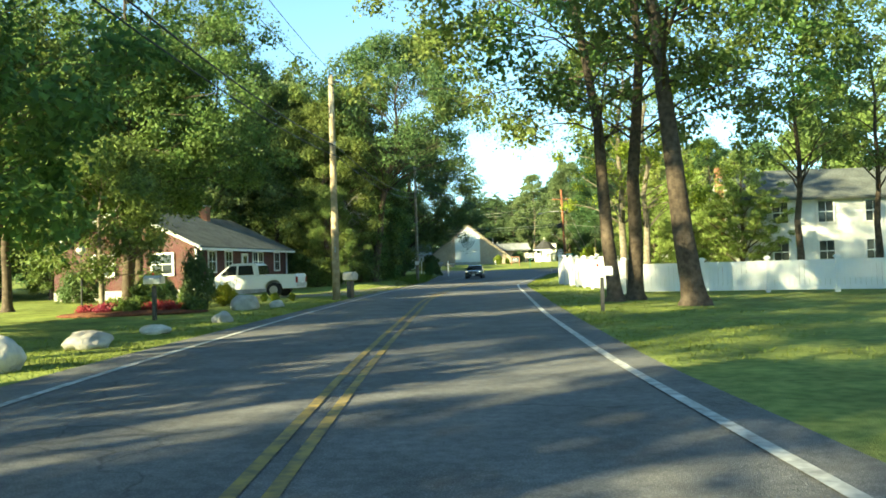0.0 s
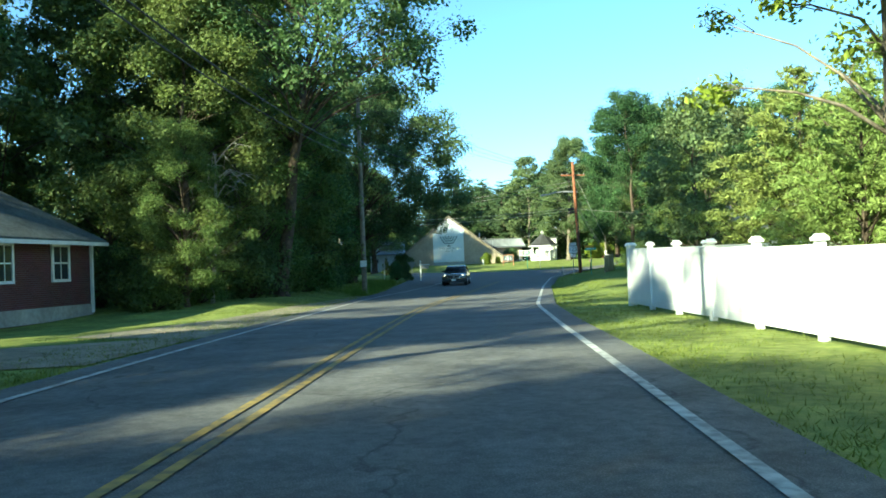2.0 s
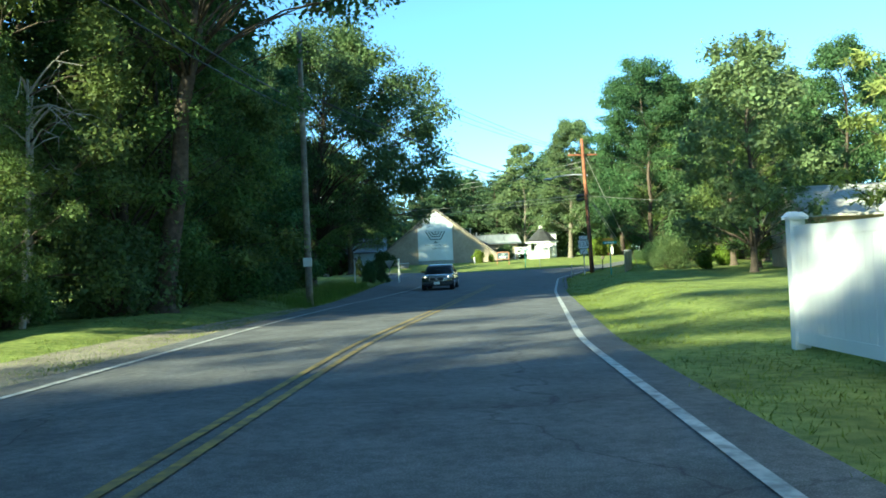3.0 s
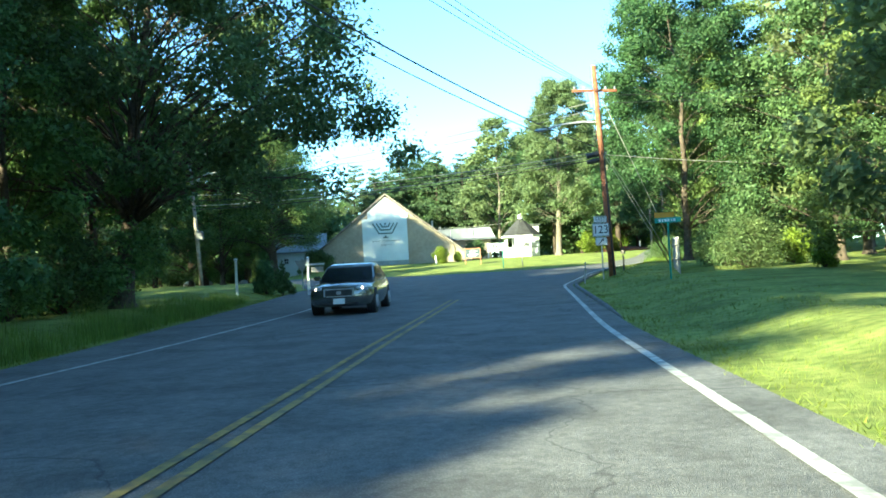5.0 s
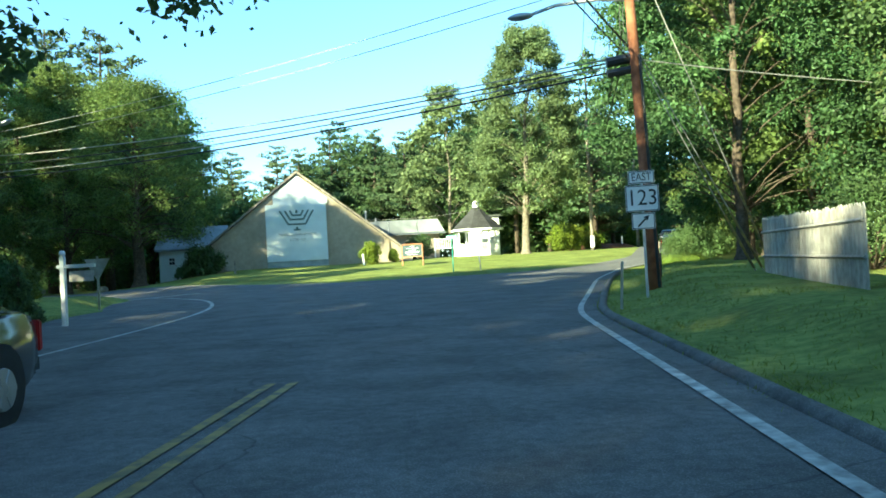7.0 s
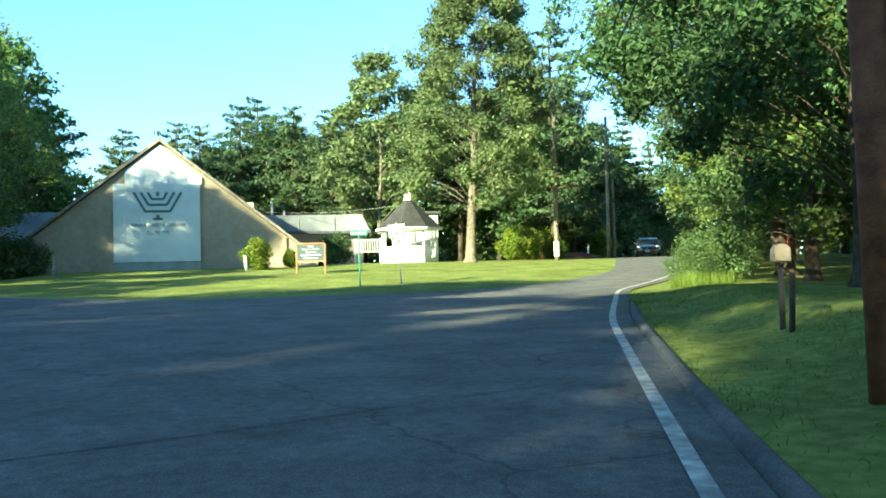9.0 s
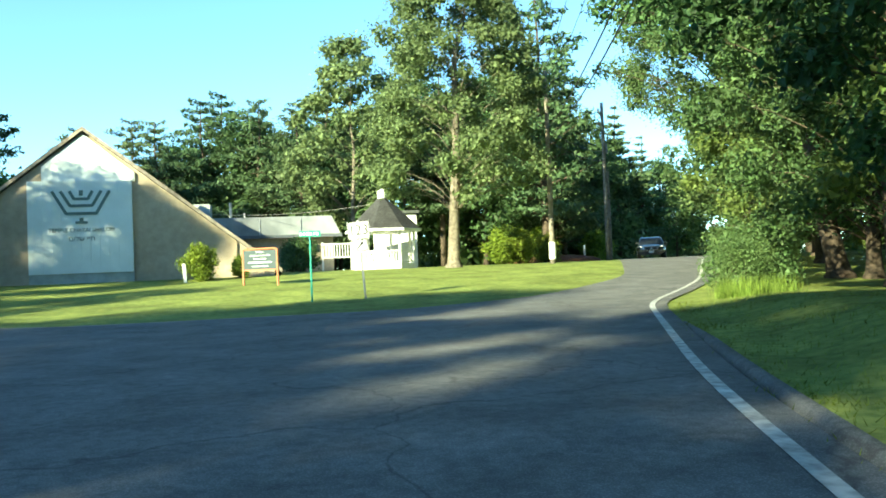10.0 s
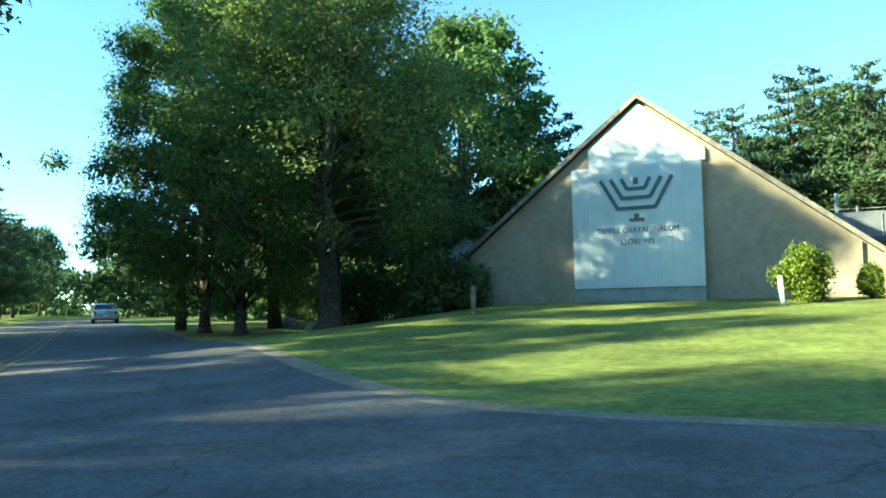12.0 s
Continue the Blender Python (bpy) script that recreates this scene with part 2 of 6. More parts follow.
def sag(a, b, drop, n=14):
    a, b = Vector(a), Vector(b)
    return [a.lerp(b, i / n) - Vector((0, 0, drop * 4 * (i / n) * (1 - i / n))) for i in range(n + 1)]


def tube(points, r, seg=5, bm=None, r_end=None, radii=None):
    bm = bm or bmesh.new()
    rings, n = [], len(points)
    for i, p in enumerate(points):
        d = (points[min(i + 1, n - 1)] - points[max(i - 1, 0)]).normalized()
        s = d.cross(Vector((0.31, 0.17, 0.93))).normalized()
        u = d.cross(s)
        rr = r if r_end is None else r + (r_end - r) * i / (n - 1)
        rr = radii[i] if radii else rr
        rings.append([bm.verts.new(p + (s * math.cos(a) + u * math.sin(a)) * rr) for a in (2 * math.pi * k / seg for k in range(seg))])
    for p, q in zip(rings, rings[1:]):
        for k in range(seg):
            bm.faces.new((p[k], p[(k + 1) % seg], q[(k + 1) % seg], q[k]))
    bm.faces.new(rings[0][::-1])
    bm.faces.new(rings[-1])
    return bm


def text_mesh(body, size, extrude=0.006):
    cu = bpy.data.curves.new("lettering", "FONT")
    cu.body, cu.size, cu.extrude, cu.align_x, cu.align_y = body, size, extrude, "CENTER", "CENTER"
    cu.resolution_u = 3
    ob = bpy.data.objects.new("lettering", cu)
    scene.collection.objects.link(ob)
    bpy.context.view_layer.update()
    me = bpy.data.meshes.new_from_object(ob.evaluated_get(bpy.context.evaluated_depsgraph_get()))
    bpy.data.objects.remove(ob)
    bpy.data.curves.remove(cu)
    return me


def lettering(name, body, size, mat, parent, m, width=None):
    """Each letter is a piece of its own."""
    me = text_mesh(body, size)
    xs = [v.co.x for v in me.vertices]
    if width:
        m = m @ Matrix.Diagonal((width / (max(xs) - min(xs)), 1, 1, 1))
    bm = bmesh.new()
    bm.from_mesh(me)
    bmesh.ops.remove_doubles(bm, verts=bm.verts, dist=1e-6)
    left = set(bm.verts)
    while left:
        island, todo = set(), [min(left, key=lambda v: v.co.x)]
        while todo:
            v = todo.pop()
            if v not in island:
                island.add(v)
                todo += [e.other_vert(v) for e in v.link_edges]
        left -= island
        one, twin = bmesh.new(), {}
        for v in bm.verts:
            if v in island:
                twin[v] = one.verts.new(v.co)
        for f in bm.faces:
            if f.verts[0] in island:
                one.faces.new([twin[v] for v in f.verts])
        part("letter", one, mat, parent).matrix_basis = m
    bm.free()


# ---------------------------------------------------------------- ground and roads
G_Y = (-60, 0, 40, 77, 96, 102, 108, 113.6, 121, 126, 134, 140, 150, 180)
G_Z = (0, 0, -0.05, -0.29, -0.16, -0.07, 0.1, 0.17, 0.28, 0.43, 0.93, 1.33, 1.5, 1.5)


def smooth01(a, b, x):
    k = np.clip((np.asarray(x, float) - a) / (b - a), 0, 1)
    return k * k * (3 - 2 * k)


# edges of the roads, (x, y)
MAIN_L = [(-5.3, -60), (-5.2, 10), (-4.8, 20), (-3.8, 39), (-3.1, 51), (-2.5, 63), (-1.9, 74), (-1.5, 82), (-1.2, 92), (-0.9, 99), (-0.4, 106), (3, 114), (9, 119), (14.5, 121), (19.5, 123.8), (25.5, 130.8), (29.5, 140), (41, 167), (56, 200), (110, 310)]
MAIN_R = [(2.7, -60), (2.6, 10), (3.1, 20), (4.7, 45), (5.4, 53), (8.9, 77), (12.3, 97), (16.6, 109), (21.2, 119.5), (27.6, 128), (32, 134), (36, 141), (48, 167), (63, 200), (118, 310)]
LEG_FAR = [(18, 122.3), (14.5, 121.2), (7, 120.9), (3.5, 123.4), (-4.7, 130.4), (-21.6, 143.6), (-53, 168), (-130, 231)]
LEG_NEAR = [(15, 104), (8, 101), (1.5, 103), (-0.3, 108), (-1.5, 116), (-7.6, 121.3), (-37.5, 146), (-125, 218)]


def verge_rise(x, y):
    """The verges lie a little above the carriageway from the wood on to the junction."""
    left = np.interp(y, [q[1] for q in MAIN_L], [q[0] for q in MAIN_L]) - x
    right = x - np.interp(y, [q[1] for q in MAIN_R], [q[0] for q in MAIN_R])
    corner = np.interp(x, [q[0] for q in LEG_NEAR[:2:-1]], [q[1] for q in LEG_NEAR[:2:-1]]) - y
    return 0.36 * smooth01(52, 62, y) * (smooth01(0.7, 3.0, left) * smooth01(0.7, 4.0, corner) + smooth01(0.7, 2.8, right) * (1 - smooth01(112, 124, y)))


def height(x, y):
    x, y = np.asarray(x, float), np.asarray(y, float)
    z = sum(np.interp(y + d, G_Y, G_Z) for d in (-2.5, -1.2, 0, 1.2, 2.5)) / 5
    w = 0.12 + 0.88 * smooth01(-10, 1, x + 0 * z)
    return np.where(z > 0.17, 0.17 + (z - 0.17) * w, z) + verge_rise(x, y)


def at(x, y, rz=0.0, dz=0.0):
    return pose(x, y, float(height(x, y)) + dz, 0, 0, rz)


def steps(fine, far, near, step):
    a = [fine[0] - far * (0.6 ** k) for k in range(9)]
    return np.array(a + list(np.arange(fine[0], fine[1], step)) + [fine[1] + far * (0.6 ** k) for k in range(8, -1, -1)])


gx, gy = steps((-60, 70), 1500, 0, 0.75), steps((-40, 230), 1800, 0, 1.5)
GX, GYY = np.meshgrid(gx, gy)
GZZ = height(GX, GYY) - 0.03
rng = np.random.default_rng(4)
verts = np.stack([GX, GYY, GZZ], -1).reshape(-1, 3).tolist()
nx = len(gx)
faces = [(j * nx + i, j * nx + i + 1, (j + 1) * nx + i + 1, (j + 1) * nx + i) for j in range(len(gy) - 1) for i in range(nx - 1)]
ground = from_arrays("ground", verts, faces, GRASS, smooth=True)
tagged(ground, "mown green grass lawn and verge", "grass", kind="structure")


def along(points, step=1.0):
    p = np.array(points, float)
    d = np.concatenate([[0], np.cumsum(np.hypot(*np.diff(p, axis=0).T))])
    s = np.linspace(0, d[-1], max(2, int(d[-1] / step)))
    q = np.stack([np.interp(s, d, p[:, 0]), np.interp(s, d, p[:, 1])], -1)
    k = max(1, int(3 / step))
    pad = np.pad(q, ((k, k), (0, 0)), mode="reflect", reflect_type="odd")
    ker = np.hanning(2 * k + 3)[1:-1]
    return np.stack([np.convolve(pad[:, i], ker / ker.sum(), "valid") for i in (0, 1)], -1)


def strip(name, left, right, lift, mat, parent=None, across=10, rows_=160):
    def even(pts):
        q = along(pts, 0.5)
        i = np.linspace(0, len(q) - 1, rows_)
        return np.stack([np.interp(i, np.arange(len(q)), q[:, k]) for k in (0, 1)], -1)
    a, b = even(left), even(right)
    k = np.linspace(0, 1, across + 1)[None, :, None]
    p = a[:, None] * (1 - k) + b[:, None] * k
    z = height(p[..., 0], p[..., 1]) + lift
    v = np.concatenate([p, z[..., None]], -1).reshape(-1, 3).tolist()
    n = across + 1
    f = [(j * n + i, j * n + i + 1, (j + 1) * n + i + 1, (j + 1) * n + i) for j in range(rows_ - 1) for i in range(across)]
    return from_arrays(name, v, f, mat, parent, smooth=True)


def line(name, pts, width, mat, parent, lift):
    q = along(pts, 0.6)
    t = np.gradient(q, axis=0)
    t /= np.hypot(t[:, 0], t[:, 1])[:, None]
    nrm = np.stack([-t[:, 1], t[:, 0]], -1) * width / 2
    v = []
    for a in (q + nrm, q - nrm):
        v += np.concatenate([a, (height(a[:, 0], a[:, 1]) + lift)[:, None]], -1).tolist()
    n = len(q)
    return from_arrays(name, v, [(i, n + i, n + i + 1, i + 1) for i in range(n - 1)], mat, parent)


road = strip("road", MAIN_L, MAIN_R, 0.0, ASPHALT, rows_=420, across=14)
tagged(road, "worn grey asphalt road bending to the right", "road", kind="structure")
leg = strip("road_side", LEG_FAR, LEG_NEAR, 0.004, ASPHALT, rows_=260, across=16)
tagged(leg, "grey asphalt side road curving off to the left", "road", kind="structure")
line("edge_line", [(-4.5, -60), (-4.4, 11), (-4.15, 21), (-3.2, 39), (-2.5, 51), (-1.8, 63), (-0.7, 74), (0.6, 81), (1.7, 87.5), (2.3, 93.5), (3.0, 99), (3.5, 103), (3.6, 106), (2.6, 110.5), (0, 115), (-5, 119.9), (-35, 144.6)], 0.12, LINE_WHITE, road, 0.012)
line("edge_line", [(2.0, -60), (2.1, 10), (2.5, 20), (4.0, 43), (4.8, 53), (8.4, 77), (11.95, 97), (16.25, 109), (20.85, 119.5), (27, 128), (34, 140), (46, 167)], 0.12, LINE_WHITE, road, 0.012)
for off in (-0.12, 0.12):
    line("centre_line", [(-1.2 + off, -60), (-1.1 + off, 11), (-0.7 + off, 30), (0.6 + off, 48), (1.1 + off, 54), (4.4 + off, 77), (6.7 + off, 90)], 0.1, LINE_YELLOW, road, 0.012)
    line("centre_line", [(-2.5, 122.2 + off * 1.4), (-5.1, 124.4 + off * 1.4), (-35, 149 + off * 1.4), (-70, 177.5 + off * 1.4)], 0.1, LINE_YELLOW, road, 0.016)
line("stop_line", [(-1.2, 113.6), (1.2, 117.5)], 0.3, LINE_WHITE, road, 0.018)
# low asphalt berm along the outside of the bend
berm_line = along([(9.3, 79), (12.45, 97), (14.6, 103.2), (16.75, 109), (19.2, 114.8)], 0.5)
bm = bmesh.new()
swell = [0.1 * min(1, 0.2 + 0.12 * min(i, len(berm_line) - 1 - i)) for i in range(len(berm_line))]
tube([Vector((x, y, float(height(x, y)) - 0.03)) for x, y in berm_line], 0.1, 8, bm, radii=swell)
berm = part("kerb", bm, ASPHALT, smooth=True)
tagged(berm, "low dark asphalt berm kerb along the bend", "kerb", kind="structure")
drive = strip("driveway", [(-4.0, 39.5), (-9, 38.6), (-16, 38.6)], [(-3.6, 45), (-9, 42.8), (-16, 42.8)], -0.012, GRAVEL, rows_=40, across=6)
tagged(drive, "pale gravel driveway beside the brick house", "driveway", kind="structure")
shoulder = strip("shoulder", [(-7.2, 46), (-5.2, 52), (-4.2, 58), (-3.4, 66), (-2.8, 72)], [(-3.2, 44), (-3.0, 52), (-2.6, 58), (-2.2, 66), (-2.0, 72)], -0.014, GRAVEL, rows_=50, across=4)
tagged(shoulder, "sandy gravel shoulder of the road", "shoulder", kind="structure")
shoulder2 = strip("shoulder", [(14.5, 121.6), (7.1, 121.35), (3.65, 123.9), (-4.7, 130.8), (-21.6, 144.0)], [(14.5, 120.9), (7, 120.7), (3.4, 123.2), (-4.7, 130.2), (-21.6, 143.4)], -0.012, GRAVEL, rows_=60, across=3)
tagged(shoulder2, "pale gravel edge between lawn and road", "shoulder", kind="structure")

# ---------------------------------------------------------------- trees


def leaf_cloud(name, centres, radii, count, size, mat, parent, seed, flat=0.7, droop=0.3, folded=False, slim=1.0):
    """Many small folded leaves, in clumps."""
    r = np.random.default_rng(seed)
    c = np.array(centres)
    w = np.array(radii) ** 2
    idx = r.choice(len(c), count, p=w / w.sum())
    d = r.normal(size=(count, 3))
    d /= np.linalg.norm(d, axis=1)[:, None]
    out = (0.25 + 0.75 * r.random(count) ** 0.5) * np.clip(r.normal(1.0, 0.25, count), 0.3, 1.4)
    rad = np.array(radii)[idx] * out
    pos = c[idx] + d * rad[:, None] * np.array([1, 1, flat])
    nrm = d * 0.5 + r.normal(size=(count, 3)) * 0.6 + np.array([0, 0, 0.55])
    nrm /= np.linalg.norm(nrm, axis=1)[:, None]
    t = np.cross(nrm, r.normal(size=(count, 3)))
    t /= np.linalg.norm(t, axis=1)[:, None]
    t[:, 2] -= droop * r.random(count)
    b = np.cross(nrm, t) * slim
    s = size * ((0.65 + 0.7 * r.random(count)) * np.clip(1.5 - 0.78 * out, 0.56, 1.25))[:, None]      # the heart of a clump is dense, its rim fine
    corners = [pos - t * s * 0.5, pos + b * s * 0.34 + nrm * s * 0.08 + t * s * 0.12, pos + t * s * 0.6 - nrm * s * 0.1, pos - b * s * 0.34 + nrm * s * 0.08 + t * s * 0.2]
    if not folded:
        corners = [corners[0] - b * s * 0.12, corners[1] + t * s * 0.25, corners[3] + t * s * 0.1]
    n = len(corners)
    v = np.stack(corners, 1).reshape(-1, 3)
    me = bpy.data.meshes.new(name)
    f = np.arange(count * n).reshape(-1, n)
    me.from_pydata(v.tolist(), [], f.tolist())
    me.materials.append(mat)
    ob = new(name, me)
    ob.parent = parent
    return ob


def broadleaf(name, seed, h, r, clear, trunk_r, leaves, leaf, mat, bark, label, lean=(0, 0), clumps=46, sparse=0.9, folded=False, spread=(0.17, 0.34), steep=(0.45, 0.8), limb=0.27, lobes=0.2):
    """A tree with a tapered, forking trunk, limbs that reach each clump, and leaves."""
    rr = random.Random(seed)
    tree = thing(name, Matrix(), label, "tree")
    bm = bmesh.new()
    top = Vector((lean[0], lean[1], h * 0.86))
    axis = []
    for i in range(9):
        k = i / 8
        axis.append(Vector((top.x * k + rr.uniform(-1, 1) * 0.022 * h * k, top.y * k + rr.uniform(-1, 1) * 0.022 * h * k, top.z * k)))
    axis = [Vector((0, 0, -0.3)), axis[0].lerp(axis[1], 0.03), axis[0].lerp(axis[1], 0.1), axis[0].lerp(axis[1], 0.3)] + axis[1:]
    swell = [1.75, 1.45, 1.15, 1.0] + [1 - 0.11 * i for i in range(1, 9)]
    tube(axis, trunk_r, 10, bm, radii=[trunk_r * k for k in swell])
    axis = [Vector((0, 0, 0))] + axis[4:]
    centres, radii = [], []
    for i in range(clumps):
        k = (i + 0.5) / clumps
        zz = clear + (h - clear) * (k ** 0.85)
        q = (zz - clear) / (h - clear)
        prof = math.sin(math.pi * min(1, 0.16 + 0.80 * q) ** 0.8) ** 0.65
        a = i * 2.39996 + rr.uniform(-0.5, 0.5)
        d = r * prof * (0.45 + 0.55 * rr.random() ** 0.5) * rr.choice((1, 1, 0.9, 1.12, sparse)) * (1 + lobes * math.sin(2 * a + seed + 0.35 * zz) + 0.6 * lobes * math.sin(5 * a + seed - 0.8 * zz))
        c = Vector((lean[0] * zz / h + math.cos(a) * d, lean[1] * zz / h + math.sin(a) * d, zz + rr.uniform(-0.5, 0.5)))
        centres.append(tuple(c))
        radii.append(r * rr.uniform(*spread))
        if i % 2 == 0 or i < 8:
            start_z = max(clear * 0.75, zz - d * rr.uniform(*steep))
            n = min(7.99, max(0.0, start_z / top.z * 8))
            s = axis[int(n)].lerp(axis[min(8, int(n) + 1)], n % 1)
            mid = s.lerp(c, 0.5) + Vector((rr.uniform(-0.3, 0.3), rr.uniform(-0.3, 0.3), 0.12 * d))
            q1 = s.lerp(mid, 0.5) + Vector((0, 0, 0.05 * d))
            lr = trunk_r * limb * (1 - 0.63 * q)
            tube([s, q1, mid, mid.lerp(c, 0.55) + Vector((rr.uniform(-.2, .2), rr.uniform(-.2, .2), 0.1)), c], lr, 5, bm, lr * 0.18)
            for _ in range(2 if leaf < 0.35 else 0):
                e = c + Vector((rr.uniform(-1, 1), rr.uniform(-1, 1), rr.uniform(-0.4, 0.7))) * radii[-1]
                tube([mid.lerp(c, 0.5), mid.lerp(e, 0.8), e], lr * 0.3, 4, bm, lr * 0.08)
    part("trunk", bm, bark, tree, smooth=True)
    leaf_cloud("crown", centres, radii, leaves, leaf, mat, tree, seed, folded=folded)
    return tree


def conifer(name, seed, h, r, clear, leaves, leaf, mat, label, whorls=13, rise=(0.0, 0.3), puff=0.33, wild=False, slim=1.0):
    """A straight pine with tiers of needle sprays."""
    rr = random.Random(seed)
    tree = thing(name, Matrix(), label, "tree")
    bm = bmesh.new()
    tr = 0.017 * h + 0.03
    tube([Vector((rr.uniform(-.02, .02) * h * k, rr.uniform(-.02, .02) * h * k, h * k - 0.2 * (k == 0))) for k in (0, .2, .4, .6, .8, 1)], tr, 8, bm, tr * 0.12)
    centres, radii = [], []
    for i in range(whorls):
        k = i / (whorls - 1)
        z = clear + (h - clear) * k * 0.97
        n = rr.choice((4, 5, 6))
        for j in range(n):
            a = j * 2 * math.pi / n + i * 0.7 + rr.uniform(-0.35, 0.35)
            ln = r * (1 - 0.9 * k ** 1.3) * rr.uniform(0.6, 1.12)
            if wild:
                ln = r * (1 - 0.72 * k ** 2.4) * rr.choice((0.3, 0.55, 0.75, 0.9, 1.15))
                a += rr.uniform(-0.5, 0.5)
            tip = Vector((math.cos(a) * ln, math.sin(a) * ln, z + ln * rr.uniform(*rise)))
            tube([Vector((0, 0, z - 0.05)), tip * 0.5 + Vector((0, 0, z * 0.5 - 0.03 * ln)), tip], tr * 0.28 * (1.1 - k), 4, bm, tr * 0.05)
            for u in (0.4, 0.6, 0.8, 1.0):
                p = Vector((0, 0, z)).lerp(tip, u)
                centres.append(tuple(p + Vector((0, 0, 0.08))))
                radii.append(max(0.14, puff * ln * (1.15 - 0.4 * u)))
    part("trunk", bm, BARK, tree, smooth=True)
    leaf_cloud("crown", centres, radii, leaves, leaf, mat, tree, seed, flat=0.45, droop=0.0, slim=slim)
    return tree


def shrub(name, seed, h, r, leaves, leaf, mat, label, cone=False, category="shrub"):
    rr = random.Random(seed)
    t = thing(name, Matrix(), label, category)
    bm = bmesh.new()
    centres, radii = [], []
    for i in range(26):
        k = (i + 0.5) / 26
        z = h * (0.1 + 0.78 * k)
        prof = (1.05 - k) if cone else math.sin(math.pi * (0.2 + 0.72 * k)) ** 0.6
        a = i * 2.39996
        d = r * prof * rr.uniform(0.3, 0.8)
        c = Vector((math.cos(a) * d, math.sin(a) * d, z))
        centres.append(tuple(c))
        radii.append(r * rr.uniform(0.25, 0.42) * (prof if cone else 1))
        if i % 2 == 0:
            tube([Vector((0, 0, -0.1)), c * 0.5 + Vector((0, 0, 0.02)), c], 0.025 * max(0.5, r), 4, bm, 0.008)
    part("stem", bm, BARK, t)
    leaf_cloud("foliage", centres, radii, leaves, leaf, mat, t, seed, flat=0.95)
    return t


def put(src, x, y, k=1.0, rz=0.0, kz=None, first=[]):
    """The model itself the first time, a copy after that."""
    m = at(x, y, rz) @ Matrix.Diagonal((k, k, kz or k, 1))
    if src not in first:
        first.append(src)
        src.matrix_basis = m
        return src
    s = src.scale.copy()
    src.scale = (1, 1, 1)
    c = copy_thing(src, m)
    src.scale = s
    return c

ED = [
    broadleaf("tree", 11, 17.5, 5.2, 1.2, 0.26, 10500, 0.46, LEAF_DARK, BARK, "tall dark green broadleaf tree at the wood's edge", clumps=60),
    broadleaf("tree", 12, 15.0, 4.8, 0.9, 0.22, 10500, 0.44, LEAF_OAK, BARK, "dark green roadside tree with low branches", clumps=56, lean=(0.8, 0)),
    broadleaf("tree", 13, 18.5, 5.4, 2.5, 0.28, 10500, 0.46, LEAF_OLIVE, BARK, "tall green oak in a wood", clumps=56),
    broadleaf("tree", 14, 14.0, 4.6, 1.2, 0.2, 10500, 0.43, LEAF_OAK, BARK, "mid green young maple with full crown", clumps=56),
]
ED_FINE = [
    broadleaf("tree", 15, 17.0, 5.0, 1.6, 0.26, 32000, 0.245, LEAF_DARK, BARK, "tall leafy green tree beside the road", clumps=90, spread=(0.13, 0.27), lobes=0.3, limb=0.18),
    broadleaf("tree", 16, 15.0, 4.6, 1.0, 0.22, 30000, 0.235, LEAF_OAK, BARK, "mid green roadside tree with low branches", clumps=86, spread=(0.13, 0.27), lobes=0.3, limb=0.18),
]
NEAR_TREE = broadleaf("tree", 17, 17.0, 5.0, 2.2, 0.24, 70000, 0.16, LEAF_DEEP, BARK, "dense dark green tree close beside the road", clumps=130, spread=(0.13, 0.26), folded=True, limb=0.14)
NEAR_MAPLE = broadleaf("tree", 18, 16.5, 5.0, 1.2, 0.25, 48000, 0.185, LEAF_OAK, BARK, "leafy mid green maple beside the road", clumps=110, spread=(0.12, 0.26))
FAR = [
    broadleaf("tree", 21, 17.0, 5.2, 3.5, 0.24, 11000, 0.47, LEAF_DEEP, BARK_PALE, "distant green broadleaf tree behind the buildings", clumps=70, spread=(0.2, 0.4)),
    broadleaf("tree", 22, 18.0, 4.6, 4.0, 0.24, 11000, 0.44, LEAF_OLIVE, BARK_PALE, "distant olive green tree with thin crown", clumps=60, spread=(0.16, 0.34)),
    broadleaf("tree", 23, 15.0, 5.0, 2.0, 0.22, 11000, 0.47, LEAF_DEEP, BARK, "distant dark green tree in the wood", clumps=70, spread=(0.2, 0.4)),
]
PINE = [
    conifer("pine_tree", 31, 18.0, 4.2, 5.0, 9500, 0.42, NEEDLE, "tall pine tree with layered branches"),
    conifer("pine_tree", 32, 15.0, 3.6, 2.5, 9500, 0.4, NEEDLE, "dark pine tree with long needles", whorls=15),
]
WILD_PINE = [
    conifer("pine_tree", 34, 18.5, 4.4, 3.5, 9500, 0.64, NEEDLE, "tall uneven white pine with layered boughs", whorls=17, wild=True, slim=0.45, rise=(-0.05, 0.35), puff=0.3),
    conifer("pine_tree", 35, 16.0, 3.6, 2.0, 9000, 0.62, NEEDLE, "dark uneven pine with rounded top", whorls=18, wild=True, slim=0.45, rise=(0.0, 0.45), puff=0.34),
]
OAK_NEAR = broadleaf("oak_tree", 41, 19.0, 7.6, 6.6, 0.33, 26000, 0.17, LEAF_OAK, BARK, "tall oak with thick leaning trunk beside the road", lean=(-1.8, 0.5), clumps=90, spread=(0.1, 0.2), folded=True, steep=(0.0, 0.3), limb=0.17)
OAK_SLIM = broadleaf("oak_tree", 42, 17.5, 6.6, 5.0, 0.24, 20000, 0.17, LEAF_OAK, BARK, "slim dark-trunked oak on the verge", lean=(-1.4, 0), steep=(-0.05, 0.3), limb=0.17, clumps=76, spread=(0.11, 0.22), folded=True)
